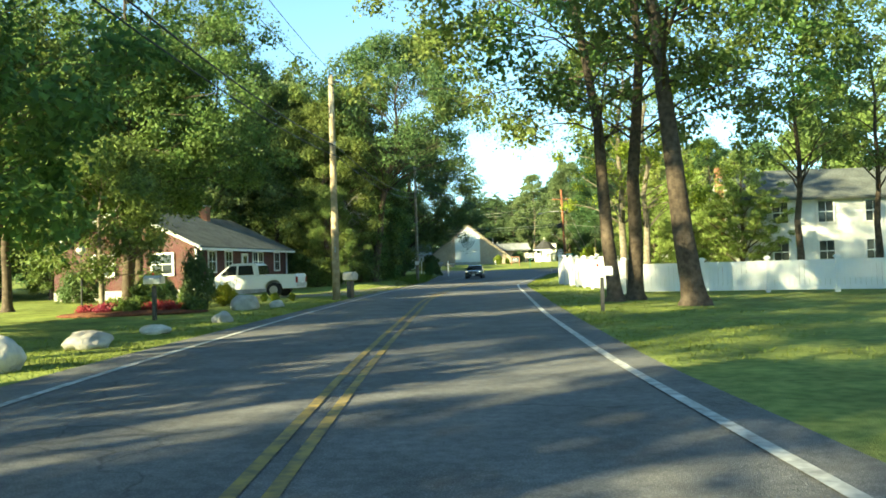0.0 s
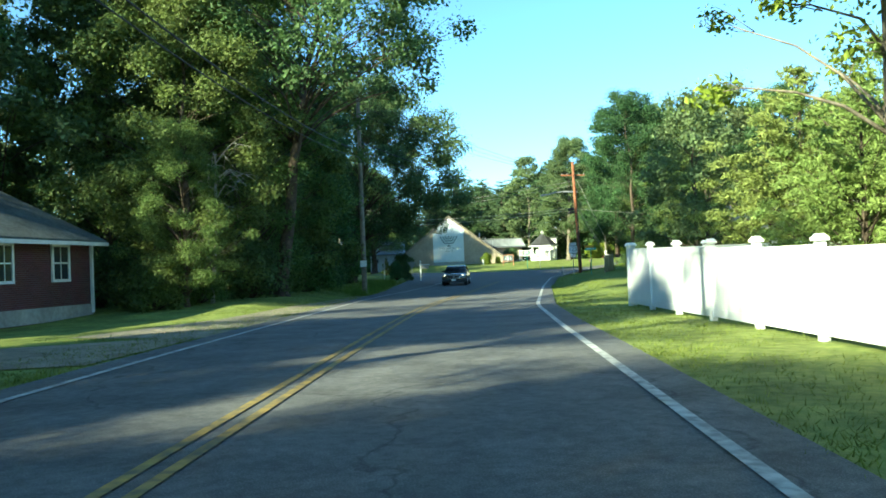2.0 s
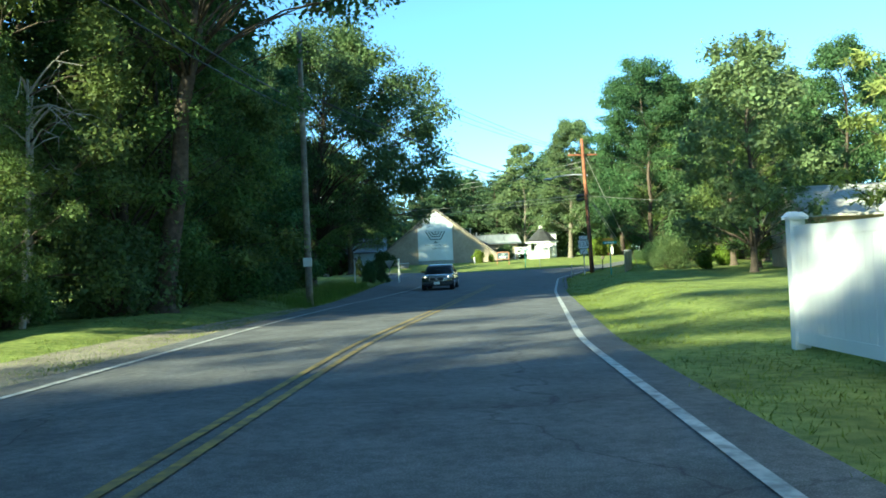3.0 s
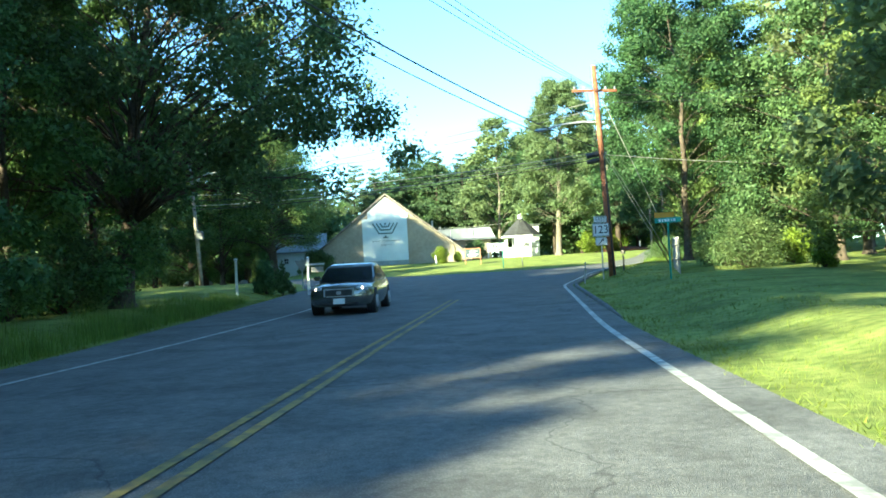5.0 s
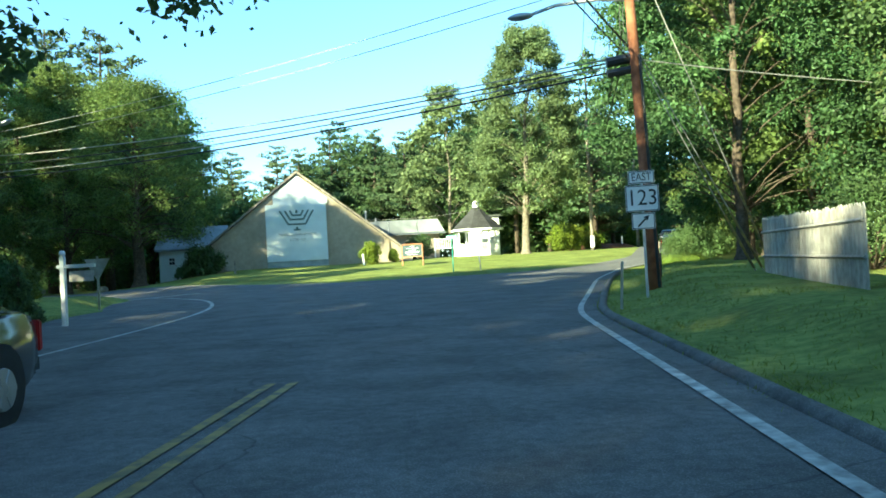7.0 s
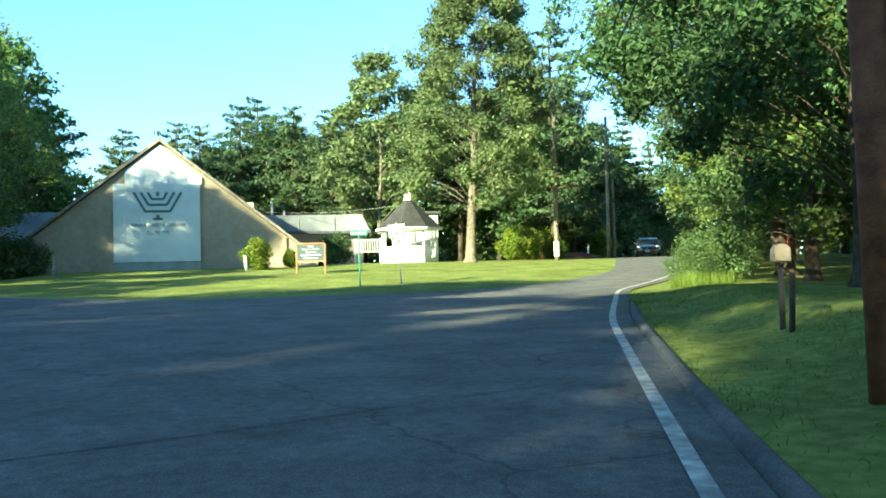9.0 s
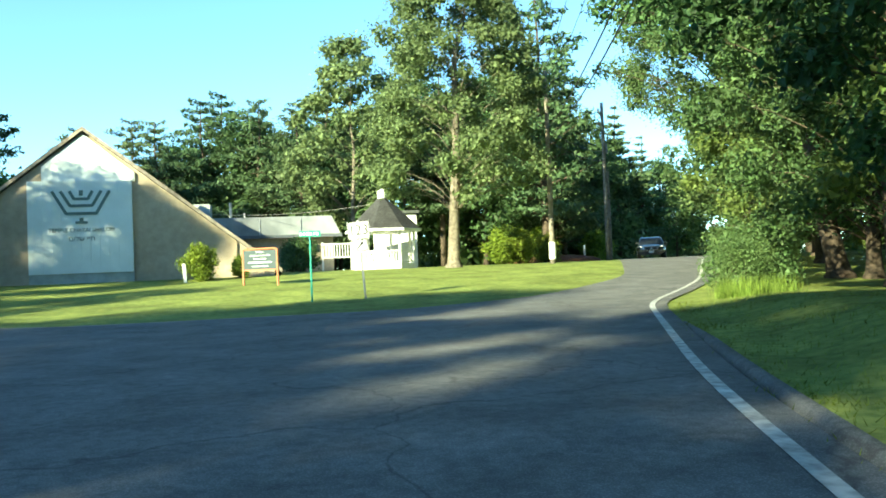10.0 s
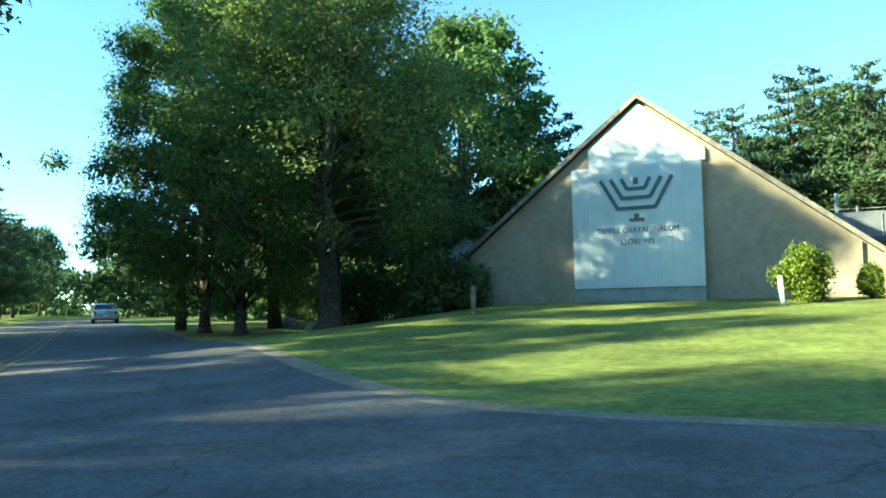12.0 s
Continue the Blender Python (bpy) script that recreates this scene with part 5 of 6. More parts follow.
def stub(x, y, h, r, tilt, label, mat):
    s = thing("short_post", at(x, y) @ pose(0, 0, 0, 0, tilt, 0), label, "post")
    part("shaft", boxes((0, 0, h / 2 - 0.1, r, r, h + 0.2, 0.01)), mat, s)


stub(8.85, 137.4, 0.75, 0.13, -4, "short white post on the lawn", WHITE)
stub(0.4, 135.6, 0.8, 0.12, 0, "short grey post at the lawn's edge", POLE_GREY)
stub(34.0, 156.0, 1.1, 0.12, 0, "white marker post by the road", WHITE)
stub(12.95, 97.2, 0.95, 0.05, 4, "thin grey marker post beside the kerb", METAL)
stub(17.0, 105.05, 0.7, 0.06, 2, "short dark post at the verge", METAL_DARK)
lamp = thing("yard_lamp", at(-13.2, 29.5), "globe yard lamp on a thin dark post", "lamp")
part("post", rods(((0, 0, -0.2), (0, 0, 2.1), 0.035)), METAL_DARK, lamp)
bm = bmesh.new()
bmesh.ops.create_uvsphere(bm, u_segments=14, v_segments=10, radius=0.16, matrix=pose(0, 0, 2.22))
part("globe", bm, WHITE, lamp, "white globe", smooth=True)

# ---------------------------------------------------------------- boulders and flower bed


def boulder(x, y, r, flat, seed, label):
    bm = bmesh.new()
    bmesh.ops.create_icosphere(bm, subdivisions=4, radius=1.0)
    for v in bm.verts:
        k = 1 + 0.22 * noise.noise(v.co * 1.3 + Vector((seed * 7.1, 0, 0))) + 0.08 * noise.noise(v.co * 4 + Vector((0, seed * 3.3, 0)))
        v.co = Vector((v.co.x * r * k, v.co.y * r * k * 0.8, max(v.co.z, -0.4) * r * k * flat))
    b = part("boulder", bm, STONE, smooth=True)
    b.matrix_basis = at(x, y, seed * 40, r * flat * 0.25)
    tagged(b, label, "boulder", "yard boulders")


boulder(-5.75, 21.0, 0.26, 0.75, 1, "pale rounded boulder on the grass verge")
boulder(-6.45, 14.6, 0.47, 0.5, 2, "large pale boulder on the grass verge")
boulder(-6.3, 11.3, 0.5, 0.75, 3, "pale boulder beside the road")
boulder(-6.3, 17.6, 0.34, 0.42, 4, "low grey boulder in the shade")
boulder(-6.9, 27.9, 0.5, 0.8, 5, "big grey boulder beside dark shrubs")
boulder(-6.0, 29.0, 0.3, 0.6, 6, "small grey boulder on the lawn")
boulder(-13.5, 144.5, 0.5, 0.7, 7, "grey boulder at the edge of the lawn")
boulder(-9.5, 141.0, 0.45, 0.6, 8, "grey boulder under the oak")
boulder(-16.0, 147, 0.6, 0.6, 9, "grey boulder by the side road")
bm = bmesh.new()
bmesh.ops.create_uvsphere(bm, u_segments=24, v_segments=8, radius=1.0, matrix=Matrix.Diagonal((2.4, 1.2, 0.14, 1)))
bed = part("flower_bed", bm, MULCH, smooth=True)
bed.matrix_basis = at(-10.2, 26.6, 12)
tagged(bed, "mulched bed under red flowers", "flower bed")
RED_FLOWERS = shrub("flowers", 61, 0.34, 0.42, 700, 0.09, FLOWER_RED, "clump of red flowers in a mulched bed", category="flowers")
BED_GREEN = shrub("bedding_plant", 62, 0.45, 0.5, 700, 0.12, LEAF_OAK, "green bedding plant among red flowers", category="plant")
for x, y, k in [(-11.6, 26.3, 1.0), (-10.9, 26.1, 1.1), (-9.6, 26.7, 1.15), (-9.1, 26.6, 1.1), (-11.2, 26.8, 0.8), (-8.8, 27.0, 0.8)]:
    put(RED_FLOWERS, x, y, k, rr.uniform(0, 360))
for x, y, k in [(-10.3, 26.2, 1.0), (-10.0, 26.9, 1.2), (-9.3, 27.2, 1.0), (-11.0, 27.2, 1.1), (-8.3, 26.8, 0.9)]:
    put(BED_GREEN, x, y, k, rr.uniform(0, 360))

# ---------------------------------------------------------------- shrubs
SHRUB_BRIGHT = shrub("shrub", 71, 1.9, 1.15, 5000, 0.15, LEAF_BRIGHT, "rounded bright green shrub against the temple wall")
SHRUB_DARK = shrub("shrub", 72, 1.9, 1.6, 5000, 0.18, LEAF_DARK, "rounded dark green shrub")
CONE = shrub("conical_evergreen", 73, 2.4, 0.75, 4000, 0.13, LEAF_OAK, "small conical evergreen on the verge", cone=True)
CONE_DARK = shrub("conical_evergreen", 74, 2.0, 0.62, 4500, 0.12, LEAF_DEEP, "small dark conical evergreen beside a post", cone=True)
put(SHRUB_BRIGHT, 9.4, 138.2, 0.82, 0, 0.82)
put(SHRUB_BRIGHT, 11.0, 139.2, 0.5, 40)
put(SHRUB_DARK, -2.2, 138.9, 1.05, 0)
put(SHRUB_DARK, 14.0, 151.0, 1.0, 90)
put(SHRUB_DARK, -3.6, 138.9, 0.4, 10)
put(CONE, -2.95, 109.3, 0.92, 0)
put(CONE_DARK, -0.75, 102.8, 1.0, 0)
put(SHRUB_DARK, -1.75, 104.2, 0.5, 40, 0.85)
put(SHRUB_DARK, -8.75, 28.6, 0.42, 0, 1.05)
for x, y, k in [(-11.2, 30.4, 0.5), (-15.2, 41.6, 0.7), (-18, 40, 0.8), (-13.8, 40.0, 0.5)]:
    put(SHRUB_DARK, x, y, k, rr.uniform(0, 360))
for x, y, k in [(-8.5, 31.3, 0.45), (-7.0, 33.4, 0.2), (-6.5, 34.6, 0.16), (-7.6, 34.2, 0.18), (-10.5, 33, 0.4), (26.5, 147.5, 1.1), (29, 150, 0.9), (27.5, 154, 1.3), (30.5, 160, 1.3), (33.5, 165, 1.5), (41.5, 172, 1.5), (22.6, 97.8, 0.8), (24.8, 99.4, 0.8), (20.6, 91.5, 0.6)]:
    put(SHRUB_BRIGHT, x, y, k, rr.uniform(0, 360))
for x, y, k in [(24.5, 121.5, 0.6), (26.5, 124.0, 0.7), (29, 127.5, 0.7), (31.5, 131, 0.7), (34.5, 135, 0.7), (19.8, 96, 0.9), (20.5, 100, 0.95), (38, 140, 0.8), (41, 148, 0.9)]:
    put(UNDER_FINE if 90 < y < 123 else rr.choice((UNDER, UNDER_B)), x, y, k, rr.uniform(0, 360))
mul = part("mulch_bank", bmesh.new(), MULCH)
bm = bmesh.new()
bmesh.ops.create_uvsphere(bm, u_segments=30, v_segments=10, radius=1.0, matrix=Matrix.Diagonal((5.0, 3.0, 0.5, 1)))
bm.to_mesh(mul.data)
bm.free()
mul.matrix_basis = at(32.0, 156.5, 50)
tagged(mul, "low bank of red-brown mulch by the road", "bank", kind="structure")

# ---------------------------------------------------------------- vehicles


def arch(cx, r, z0, n=8):
    return [(cx + r * math.cos(a), z0 + r * math.sin(a)) for a in np.linspace(0, math.pi, n)]


# stations of the rounded saloon body: x, half width, underside, top
SEDAN_BODY = [(-2.36, 0.58, 0.36, 0.66), (-2.32, 0.74, 0.28, 0.75), (-2.2, 0.83, 0.24, 0.8), (-1.95, 0.885, 0.22, 0.845), (-1.55, 0.91, 0.2, 0.89), (-1.15, 0.915, 0.2, 0.925),
              (-0.5, 0.92, 0.2, 0.95), (0.6, 0.92, 0.2, 0.965), (1.5, 0.91, 0.2, 0.985), (1.95, 0.87, 0.23, 1.0), (2.2, 0.8, 0.28, 0.97), (2.33, 0.7, 0.38, 0.86), (2.36, 0.55, 0.45, 0.7)]


def shell(stations):
    bm = bmesh.new()
    rings = []
    for x, w, a, b in stations:
        half = [(0, a), (0.75, a), (0.93, a + 0.05), (0.99, a + 0.3 * (b - a)), (1.0, a + 0.55 * (b - a)), (0.97, a + 0.76 * (b - a)), (0.92, b - 0.07), (0.82, b - 0.03), (0.5, b), (0, b + 0.012)]
        ring = [bm.verts.new((x, w * y, z)) for y, z in half] + [bm.verts.new((x, -w * y, z)) for y, z in half[-2:0:-1]]
        rings.append(ring)
    n = len(rings[0])
    for p, q in zip(rings, rings[1:]):
        for i in range(n):
            bm.faces.new((p[i], p[(i + 1) % n], q[(i + 1) % n], q[i]))
    bm.faces.new(rings[0])
    bm.faces.new(rings[-1][::-1])
    bmesh.ops.recalc_face_normals(bm, faces=bm.faces)
    return bm


def vehicle(name, m, label, paint, length, width, sill, belt, hood, nose, roofline, glassline, wheels, wr, bed=None, lights=False):
    """Front towards minus x. roofline: (x, z) of the cabin from windscreen foot to rear; glassline: side windows."""
    car = thing(name, m, label, "car")
    h = length / 2
    outline = [(-h + 0.1, sill - 0.04), (-h + 0.01, sill + 0.1), (-h, sill + 0.3), (-h + 0.05, nose), (-h + 0.16, nose + 0.08), (-h + 0.5, hood), (roofline[0][0], belt)]
    outline += bed or [(roofline[-1][0], belt), (h - 0.12, belt - 0.04), (h, belt - 0.3)]
    outline += [(h - 0.03, sill)]
    for cx in (wheels[1], wheels[0]):
        outline += [(x, z) for x, z in arch(cx, wr + 0.07, max(sill, wr * 0.9))]
    bm = prism(bmesh.new(), outline, -width / 2, width / 2) if bed else shell(SEDAN_BODY)
    if bed:
        bmesh.ops.bevel(bm, geom=[e for e in bm.edges if abs(e.verts[0].co.y - e.verts[1].co.y) < 1e-5], offset=0.05, segments=3, affect="EDGES")
    for v in bm.verts if bed else ():
        k = max(0, abs(v.co.x) - h + 0.95) / 0.95
        v.co.y *= (1 - 0.12 * k * k) * (1 - 0.12 * max(0, v.co.z - 0.6))
    part("body", bm, paint, car, smooth=0.6)
    bm = prism(bmesh.new(), list(roofline), -width / 2 + 0.08, width / 2 - 0.08)
    top = max(z for _, z in roofline)
    for v in bm.verts:
        v.co.y *= 1 - 0.17 * (v.co.z - belt) / (top - belt)
    bmesh.ops.bevel(bm, geom=list(bm.edges), offset=0.05, segments=3, affect="EDGES")
    cabin = part("cabin", bm, paint, car, smooth=0.6)
    for s in (-1, 1):
        for pts in glassline:
            bm = bmesh.new()
            ins = []
            for x, z in pts:
                y = (width / 2 - 0.08) * (1 - 0.17 * (z - belt) / (top - belt)) + 0.006
                ins.append(bm.verts.new((x, s * y, z)))
            f = bm.faces.new(ins)
            bmesh.ops.solidify(bm, geom=[f], thickness=0.012)
            part("side_window", bm, GLASS, cabin)
    (xa, za), (xb, zb) = roofline[0], roofline[1]
    for (xa, za), (xb, zb), nm in ((roofline[0], roofline[1], "windscreen"), (roofline[-1], roofline[-2], "rear_window")):
        bm = bmesh.new()
        v = []
        out = -0.012 if nm == "windscreen" else 0.012
        for k, s in ((0.12, -1), (0.12, 1), (0.88, 1), (0.88, -1)):
            x, z = xa + (xb - xa) * k, za + (zb - za) * k
            y = (width / 2 - 0.16) * (1 - 0.17 * (z - belt) / (top - belt))
            v.append(bm.verts.new((x + out, s * y, z + 0.012)))
        f = bm.faces.new(v)
        bmesh.ops.solidify(bm, geom=[f], thickness=0.006)
        part(nm, bm, GLASS, cabin)
    for cx in wheels:
        for s in (-1, 1):
            bm = bmesh.new()
            y = s * (width / 2 - (0.12 if bed else 0.11))
            if not bed:
                bm2 = bmesh.new()
                bmesh.ops.create_cone(bm2, cap_ends=True, segments=28, radius1=wr + 0.055, radius2=wr + 0.055, depth=0.24, matrix=pose(cx, s * (width / 2 - 0.118), wr + 0.02, 90))
                part("wheel_arch", bm2, RUBBER, car)
            bmesh.ops.create_cone(bm, cap_ends=True, segments=24, radius1=wr, radius2=wr, depth=0.23, matrix=pose(cx, y, wr, 90))
            bmesh.ops.bevel(bm, geom=list(bm.edges), offset=0.02, segments=1, affect="EDGES")
            w = part("wheel", bm, RUBBER, car, "black tyre on a pale rim")
            bm = bmesh.new()
            bmesh.ops.create_cone(bm, cap_ends=True, segments=20, radius1=wr * 0.62, radius2=wr * 0.56, depth=0.05, matrix=pose(cx, y + s * 0.11, wr, 90 if s < 0 else -90))
            for k in range(6):
                a = k * math.pi / 3
                bmesh.ops.create_cube(bm, size=1, matrix=pose(cx + math.cos(a) * wr * 0.33, y + s * 0.138, wr + math.sin(a) * wr * 0.33, 0, -math.degrees(a), 0) @ Matrix.Diagonal((wr * 0.4, 0.012, 0.05, 1)))
            part("rim", bm, METAL, w)
    for s in (-1, 1):
        if bed:
            lens = boxes((-h + 0.12, s * (width / 2 - 0.3), nose + 0.01, 0.26, 0.34, 0.12, 0.03))
        else:
            lens = bmesh.new()
            bmesh.ops.create_uvsphere(lens, u_segments=14, v_segments=8, radius=1, matrix=pose(-h + 0.2, s * 0.68, nose + 0.03, 0, -8, -s * 42) @ Matrix.Diagonal((0.1, 0.27, 0.085, 1)))
        lens = part("headlight", lens, METAL, car, "clear headlight unit", True)
        if lights:
            bm = bmesh.new()
            bmesh.ops.create_uvsphere(bm, u_segments=10, v_segments=6, radius=0.065, matrix=pose(-h + 0.1, s * 0.63, nose + 0.02))
            part("lamp", bm, HEADLIGHT, lens)
        part("tail_light", boxes((h - 0.03, s * (width / 2 - 0.22), belt - 0.22, 0.08, 0.16, 0.3, 0.015)), RED_LENS, car)
        part("mirror", boxes((roofline[0][0] + 0.35, s * (width / 2 + 0.01), belt + 0.1, 0.12, 0.22, 0.13, 0.03)), paint, car)
        bm = bmesh.new()
        for gx2 in ([p[0] for p in glassline[0]], ):
            box(bm, max(gx2) + 0.04, s * (width / 2 - 0.012), (sill + belt) / 2 + 0.05, 0.012, 0.006, belt - sill - 0.2)
        part("door_gap", bm, METAL_DARK, car)
        part("door_handle", boxes((max(gx2) - 0.08, s * (width / 2 - 0.015), belt - 0.14, 0.16, 0.03, 0.03)), paint, car)
    grille = part("grille", boxes((-h + 0.01, 0, nose - 0.08, 0.08, width * 0.42, 0.17, 0.02)), METAL_DARK, car)
    for y, z, sy2, sz2 in ((0, nose + 0.02, width * 0.46, 0.035), (0, nose - 0.175, width * 0.4, 0.025), (width * 0.22, nose - 0.08, 0.035, 0.2), (-width * 0.22, nose - 0.08, 0.035, 0.2), (0, nose - 0.08, 0.13, 0.09)):
        part("chrome_trim", boxes((-h - 0.01, y, z, 0.07, sy2, sz2, 0.01)), METAL, grille)
    part("bumper", boxes((-h + 0.04, 0, sill + (0.2 if bed else 0.09), 0.16, width - (0.36 if bed else 0.7), 0.2 if bed else 0.1, 0.04)), METAL_DARK if not bed else METAL, car)
    part("number_plate", boxes((-h - 0.045, 0, sill + (0.24 if bed else 0.13), 0.012, 0.32, 0.15)), WHITE, car)
    part("bumper", boxes((h - 0.04, 0, sill + 0.18, 0.16, width - 0.36, 0.2, 0.04)), paint if not bed else METAL, car)
    part("number_plate", boxes((h + 0.03, 0, belt - 0.4, 0.012, 0.32, 0.15)), WHITE, car)
    return car


truck = vehicle("pickup_truck", at(-9.75, 40.35, -7), "white extended-cab pickup truck parked on the driveway", CAR_WHITE, 5.5, 1.9, 0.42, 1.06, 1.02, 0.92,
                [(-1.35, 1.04), (-0.62, 1.66), (-0.2, 1.7), (0.55, 1.7), (0.75, 1.62), (0.86, 1.04)],
                [[(-1.1, 1.12), (-0.62, 1.56), (-0.28, 1.58), (-0.28, 1.12)], [(-0.18, 1.12), (-0.18, 1.58), (0.5, 1.58), (0.62, 1.12)]],
                (-1.72, 1.62), 0.36, bed=[(0.9, 1.06), (0.9, 1.12), (2.7, 1.12), (2.75, 1.0)])
part("load_bed", boxes((1.82, 0, 1.118, 1.66, 1.6, 0.012)), METAL_DARK, truck, "dark open load bed")
sedan_shape = dict(length=4.7, width=1.82, sill=0.26, belt=0.93, hood=0.87, nose=0.7,
                   roofline=[(-1.12, 0.87), (-0.28, 1.37), (0.25, 1.44), (0.95, 1.39), (1.85, 0.94)],
                   glassline=[[(-0.82, 0.98), (-0.24, 1.31), (0.24, 1.36), (0.24, 0.98)], [(0.32, 0.98), (0.32, 1.37), (0.88, 1.32), (1.45, 1.04), (1.4, 0.98)]], wheels=(-1.42, 1.35), wr=0.32)
vehicle("sedan", at(3.4, 87.4, 83), "dark oncoming sedan with lit headlights", CAR_DARK, lights=True, **sedan_shape)
vehicle("sedan", at(-39.0, 155.2, -39), "silver sedan on the side road", CAR_SILVER, **sedan_shape)
vehicle("sedan", at(37.6, 153.0, 64), "dark oncoming sedan far along the road", CAR_DARK, lights=True, **sedan_shape)

# ---------------------------------------------------------------- far woods and grass


def far_woods(name, spots, seed, label, top=15):
    r2 = random.Random(seed)
    c, rad = [], []
    for x, y in spots:
        for _ in range(7):
            c.append((x + r2.uniform(-4, 4), y + r2.uniform(-4, 4), r2.uniform(0.5, top)))
            rad.append(r2.uniform(1.6, 3.2))
    o = leaf_cloud(name, c, rad, len(c) * 90, 0.95, LEAF_DARK, None, seed)
    return tagged(o, label, "woods", kind="stuff")


far_woods("far_woods", [(x, y) for x in range(-62, 96, 7) for y in (212, 220)] + [(x, 232) for x in range(40, 140, 7)], 81, "distant dark green woods behind the buildings")
far_woods("far_woods", [(-50 + 3 * math.sin(y), y) for y in range(-60, 128, 6)], 82, "dark green woods beyond the houses")
far_woods("far_woods", [(62 + 4 * math.sin(y), y) for y in range(-60, 160, 6)] + [(54 + 5 * k, 158 + 8 * k) for k in range(6)] + [(x, -70) for x in range(-50, 66, 6)], 83, "green woods on the far side of the yards")
far_woods("far_woods", [(-60 - 1.25 * k, 132 + 1.0 * k) for k in range(0, 70, 6)] + [(-30 - 1.25 * k, 185 + 1.0 * k) for k in range(0, 90, 6)], 84, "dark woods along the side road")
far_woods("far_woods", [(-44, y) for y in range(40, 122, 6)], 85, "dense dark wood behind the roadside trees")
far_woods("far_woods", [(-136 + 5 * k, 196 + 6 * k + d) for k in range(14) for d in (0, 9)], 86, "far green woods at the end of the side road")

far_woods("far_woods", [(-112 + 6 * k, 186 + 3.5 * k) for k in range(14)] + [(-108 + 6 * k, 190 + 3.5 * k) for k in range(14)] + [(-64 + 6 * k, 178 + 2 * k) for k in range(6)], 87, "dark undergrowth and trees where the side road bends", 7)
far_woods("far_woods", [(14 + 5 * k, 190 + 1.5 * k) for k in range(10)] + [(26 + 5 * k, 172 + 4 * k) for k in range(6)], 88, "dark undergrowth behind the gazebo lawn", 6)
far_woods("far_woods", [(-30 + 4 * k, 163 - 1.2 * k) for k in range(7)] + [(-12 + 3.2 * k, 157 + 1.0 * k) for k in range(4)], 89, "dense dark wood behind the oak on the lawn", 8)
far_woods("far_woods", [(56 + 3 * k, 226 + 0.6 * k) for k in range(14)] + [(60 + 3 * k, 231 + 0.6 * k) for k in range(14)], 90, "dark trees where the road runs out of sight", 5)

# bare pale limbs in the roadside wood
def dead_limb(x, y, z, reach, seed, label):
    r2 = random.Random(seed)
    bm = bmesh.new()
    a = Vector((0, 0, 0))
    b = Vector((0.3, 0.1, z * 1.25))
    tube([Vector((0, 0, -0.3)), b * 0.5 + Vector((0.08, 0, 0)), b], 0.09, 6, bm, 0.035)
    for i in range(9):
        s = b * r2.uniform(0.45, 1.0)
        d = Vector((r2.uniform(-0.6, 1.0), r2.uniform(-1.0, 0.4), r2.uniform(-0.5, 0.6))) * reach
        mid = s + d * 0.5 + Vector((0, 0, 0.18 * reach))
        e = s + d - Vector((0, 0, 0.25 * reach))
        tube([s, s.lerp(mid, 0.6) + Vector((0, 0, 0.05)), mid, e], 0.035, 5, bm, 0.008)
        for _ in range(3):
            u = mid.lerp(e, r2.random())
            w = u + Vector((r2.uniform(-1, 1), r2.uniform(-1, 1), r2.uniform(-1, 0.4))) * reach * 0.35
            tube([u, u.lerp(w, 0.5) + Vector((0, 0, 0.06)), w], 0.014, 4, bm, 0.005)
    t = thing("dead_tree", at(x, y), label, "tree")
    part("trunk", bm, DEAD_WOOD, t)


DEAD_WOOD = material("dead_wood", (0.38, 0.35, 0.3), (0.28, 0.25, 0.21), 6, 5, 0.9, 0.4, 30)
dead_limb(-7.4, 59.6, 4.8, 1.6, 3, "bare pale dead sapling at the wood's edge")
dead_limb(-8.2, 61.5, 5.0, 1.8, 4, "bare pale dead tree among green foliage")

rail = thing("railing", at(16.2, 150.5), "white wooden railing beside the gazebo", "railing")
for z in (0.75, 1.55):
    part("rail", boxes((0, 0, z, 1.7, 0.07, 0.07)), WHITE, rail)
for k in range(11):
    part("baluster", boxes((-0.8 + 0.16 * k, 0, 1.15, 0.05, 0.04, 0.76)), WHITE, rail)
for k in (-0.85, 0.85):
    part("post", boxes((k, 0, 0.75, 0.11, 0.11, 1.8)), WHITE, rail)


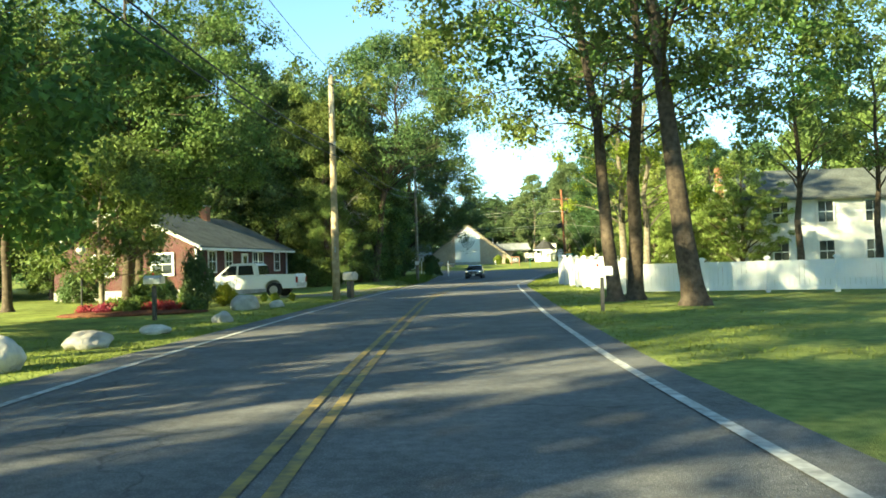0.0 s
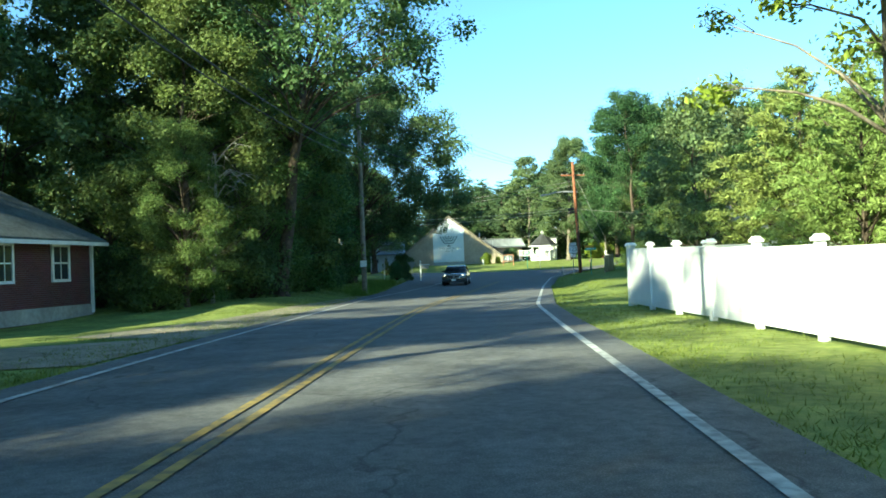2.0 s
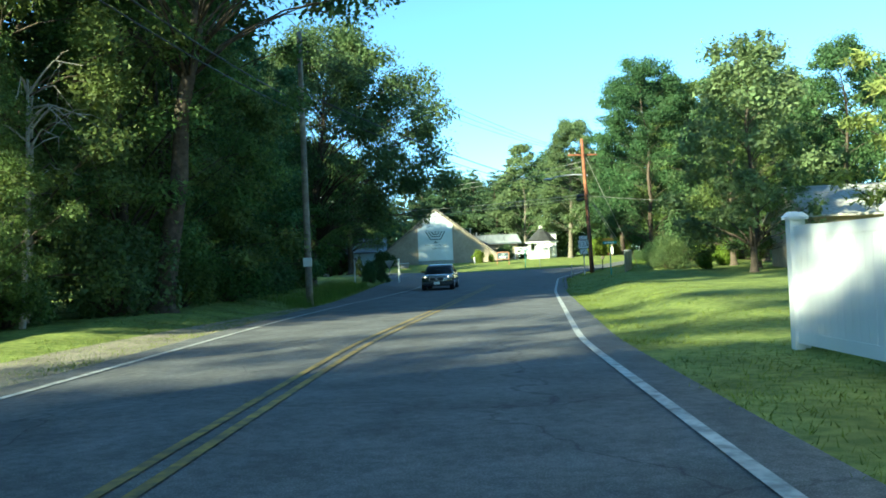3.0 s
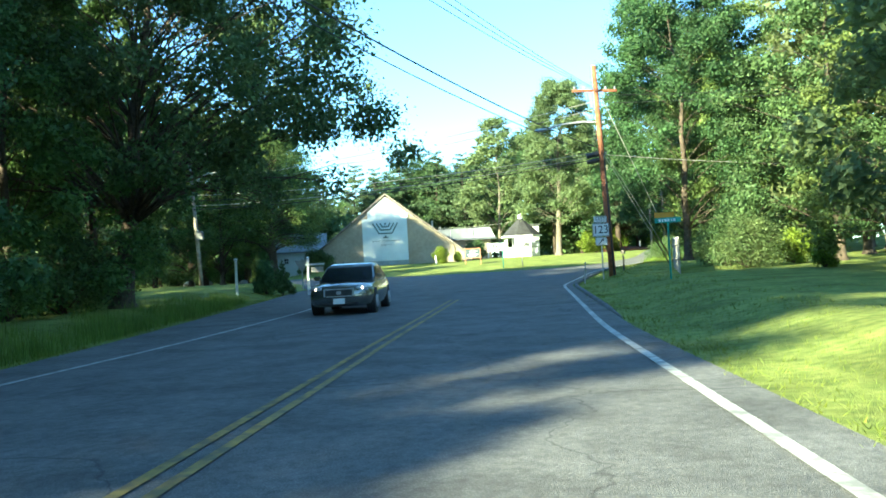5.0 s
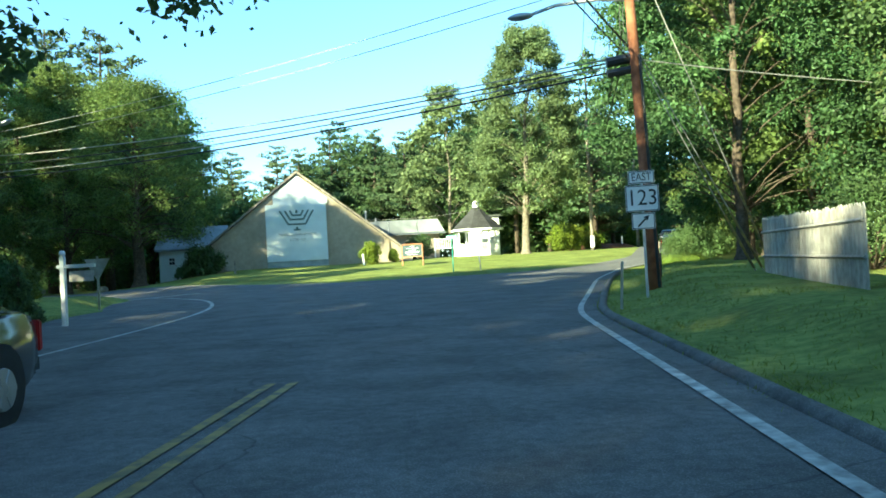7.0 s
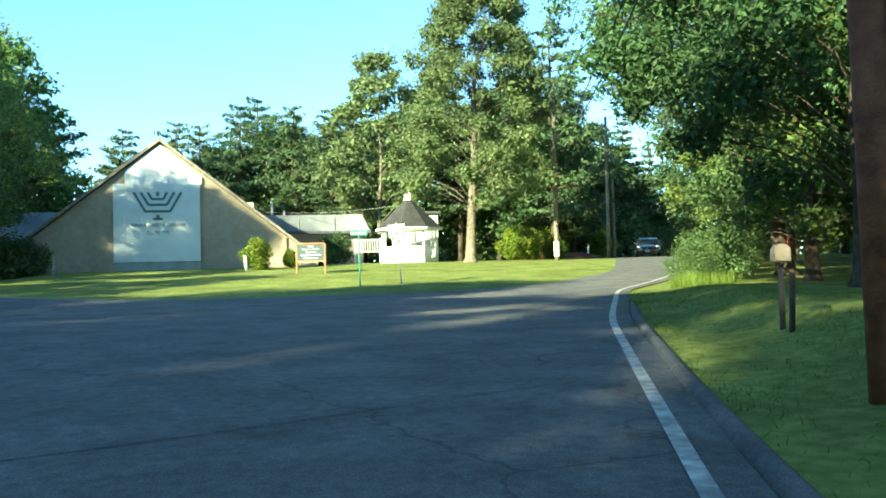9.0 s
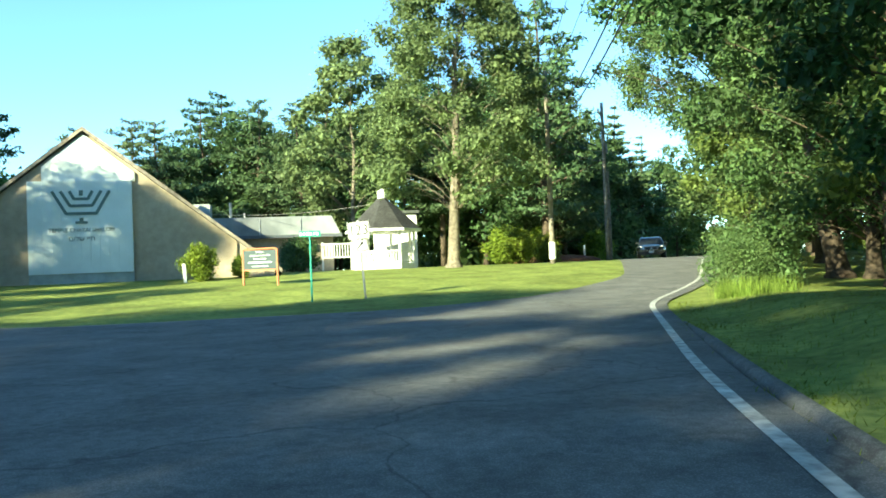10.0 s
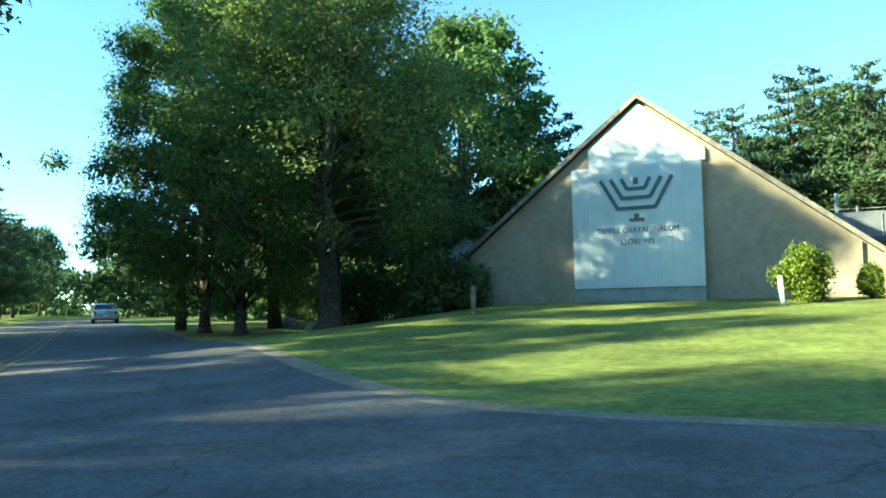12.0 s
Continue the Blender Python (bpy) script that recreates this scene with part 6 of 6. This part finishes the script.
# ---------------------------------------------------------------- grass blades along the verges
def blades(name, areas, count, seed, label, tall=(0.04, 0.085)):
    """areas: (edge polyline, side, width): blades scattered beside the edge."""
    r2 = np.random.default_rng(seed)
    pts = []
    share = count // len(areas)
    for edge, side, width in areas:
        q = along(edge, 0.25)
        t = np.gradient(q, axis=0)
        t /= np.hypot(t[:, 0], t[:, 1])[:, None]
        nrm = np.stack([-t[:, 1], t[:, 0]], -1) * side
        i = r2.integers(0, len(q), share)
        pts.append(q[i] + nrm[i] * (width * r2.random(share) ** 1.2 * (0.55 + 0.45 * np.sin(q[i][:, 1] * 1.7) * np.sin(q[i][:, 1] * 0.45)))[:, None] + r2.normal(size=(share, 2)) * 0.08)
    p = np.concatenate(pts)
    n = len(p)
    z = height(p[:, 0], p[:, 1]) - 0.035
    a = r2.random(n) * 2 * np.pi
    w = 0.004 + 0.006 * r2.random(n)
    h = tall[0] + (tall[1] - tall[0]) * r2.random(n)
    d = np.stack([np.cos(a), np.sin(a)], -1)
    lean = r2.normal(size=(n, 2)) * 0.05
    v = np.stack([np.c_[p - d * w[:, None], z], np.c_[p + d * w[:, None], z], np.c_[p + lean, z + h]], 1).reshape(-1, 3)
    o = from_arrays(name, v.tolist(), np.arange(n * 3).reshape(-1, 3).tolist(), BLADE)
    return tagged(o, label, "grass", kind="stuff")


BLADE = material("grass_blade", (0.2, 0.26, 0.05), (0.12, 0.18, 0.03), 5, 4, 0.7, spread=0.35, island=True, translucent=0.35, stain=0.25, spec=0.2)
near_l = [q for q in MAIN_L if 0 <= q[1] <= 107]
near_r = [q for q in MAIN_R if 0 <= q[1] <= 125]
blades("grass_blades", [(near_l, 1, 4.5), (near_r, -1, 6.0)], 60000, 91, "short grass blades along the verges")
blades("tall_grass", [([(-2.3, 72), (-1.9, 82), (-1.7, 92), (-1.6, 98)], 1, 3.0), ([(22.6, 119.5), (28.4, 128), (32.4, 134)], -1, 2.0)], 18000, 92, "long unmown grass at the foot of the wood", (0.2, 0.55))
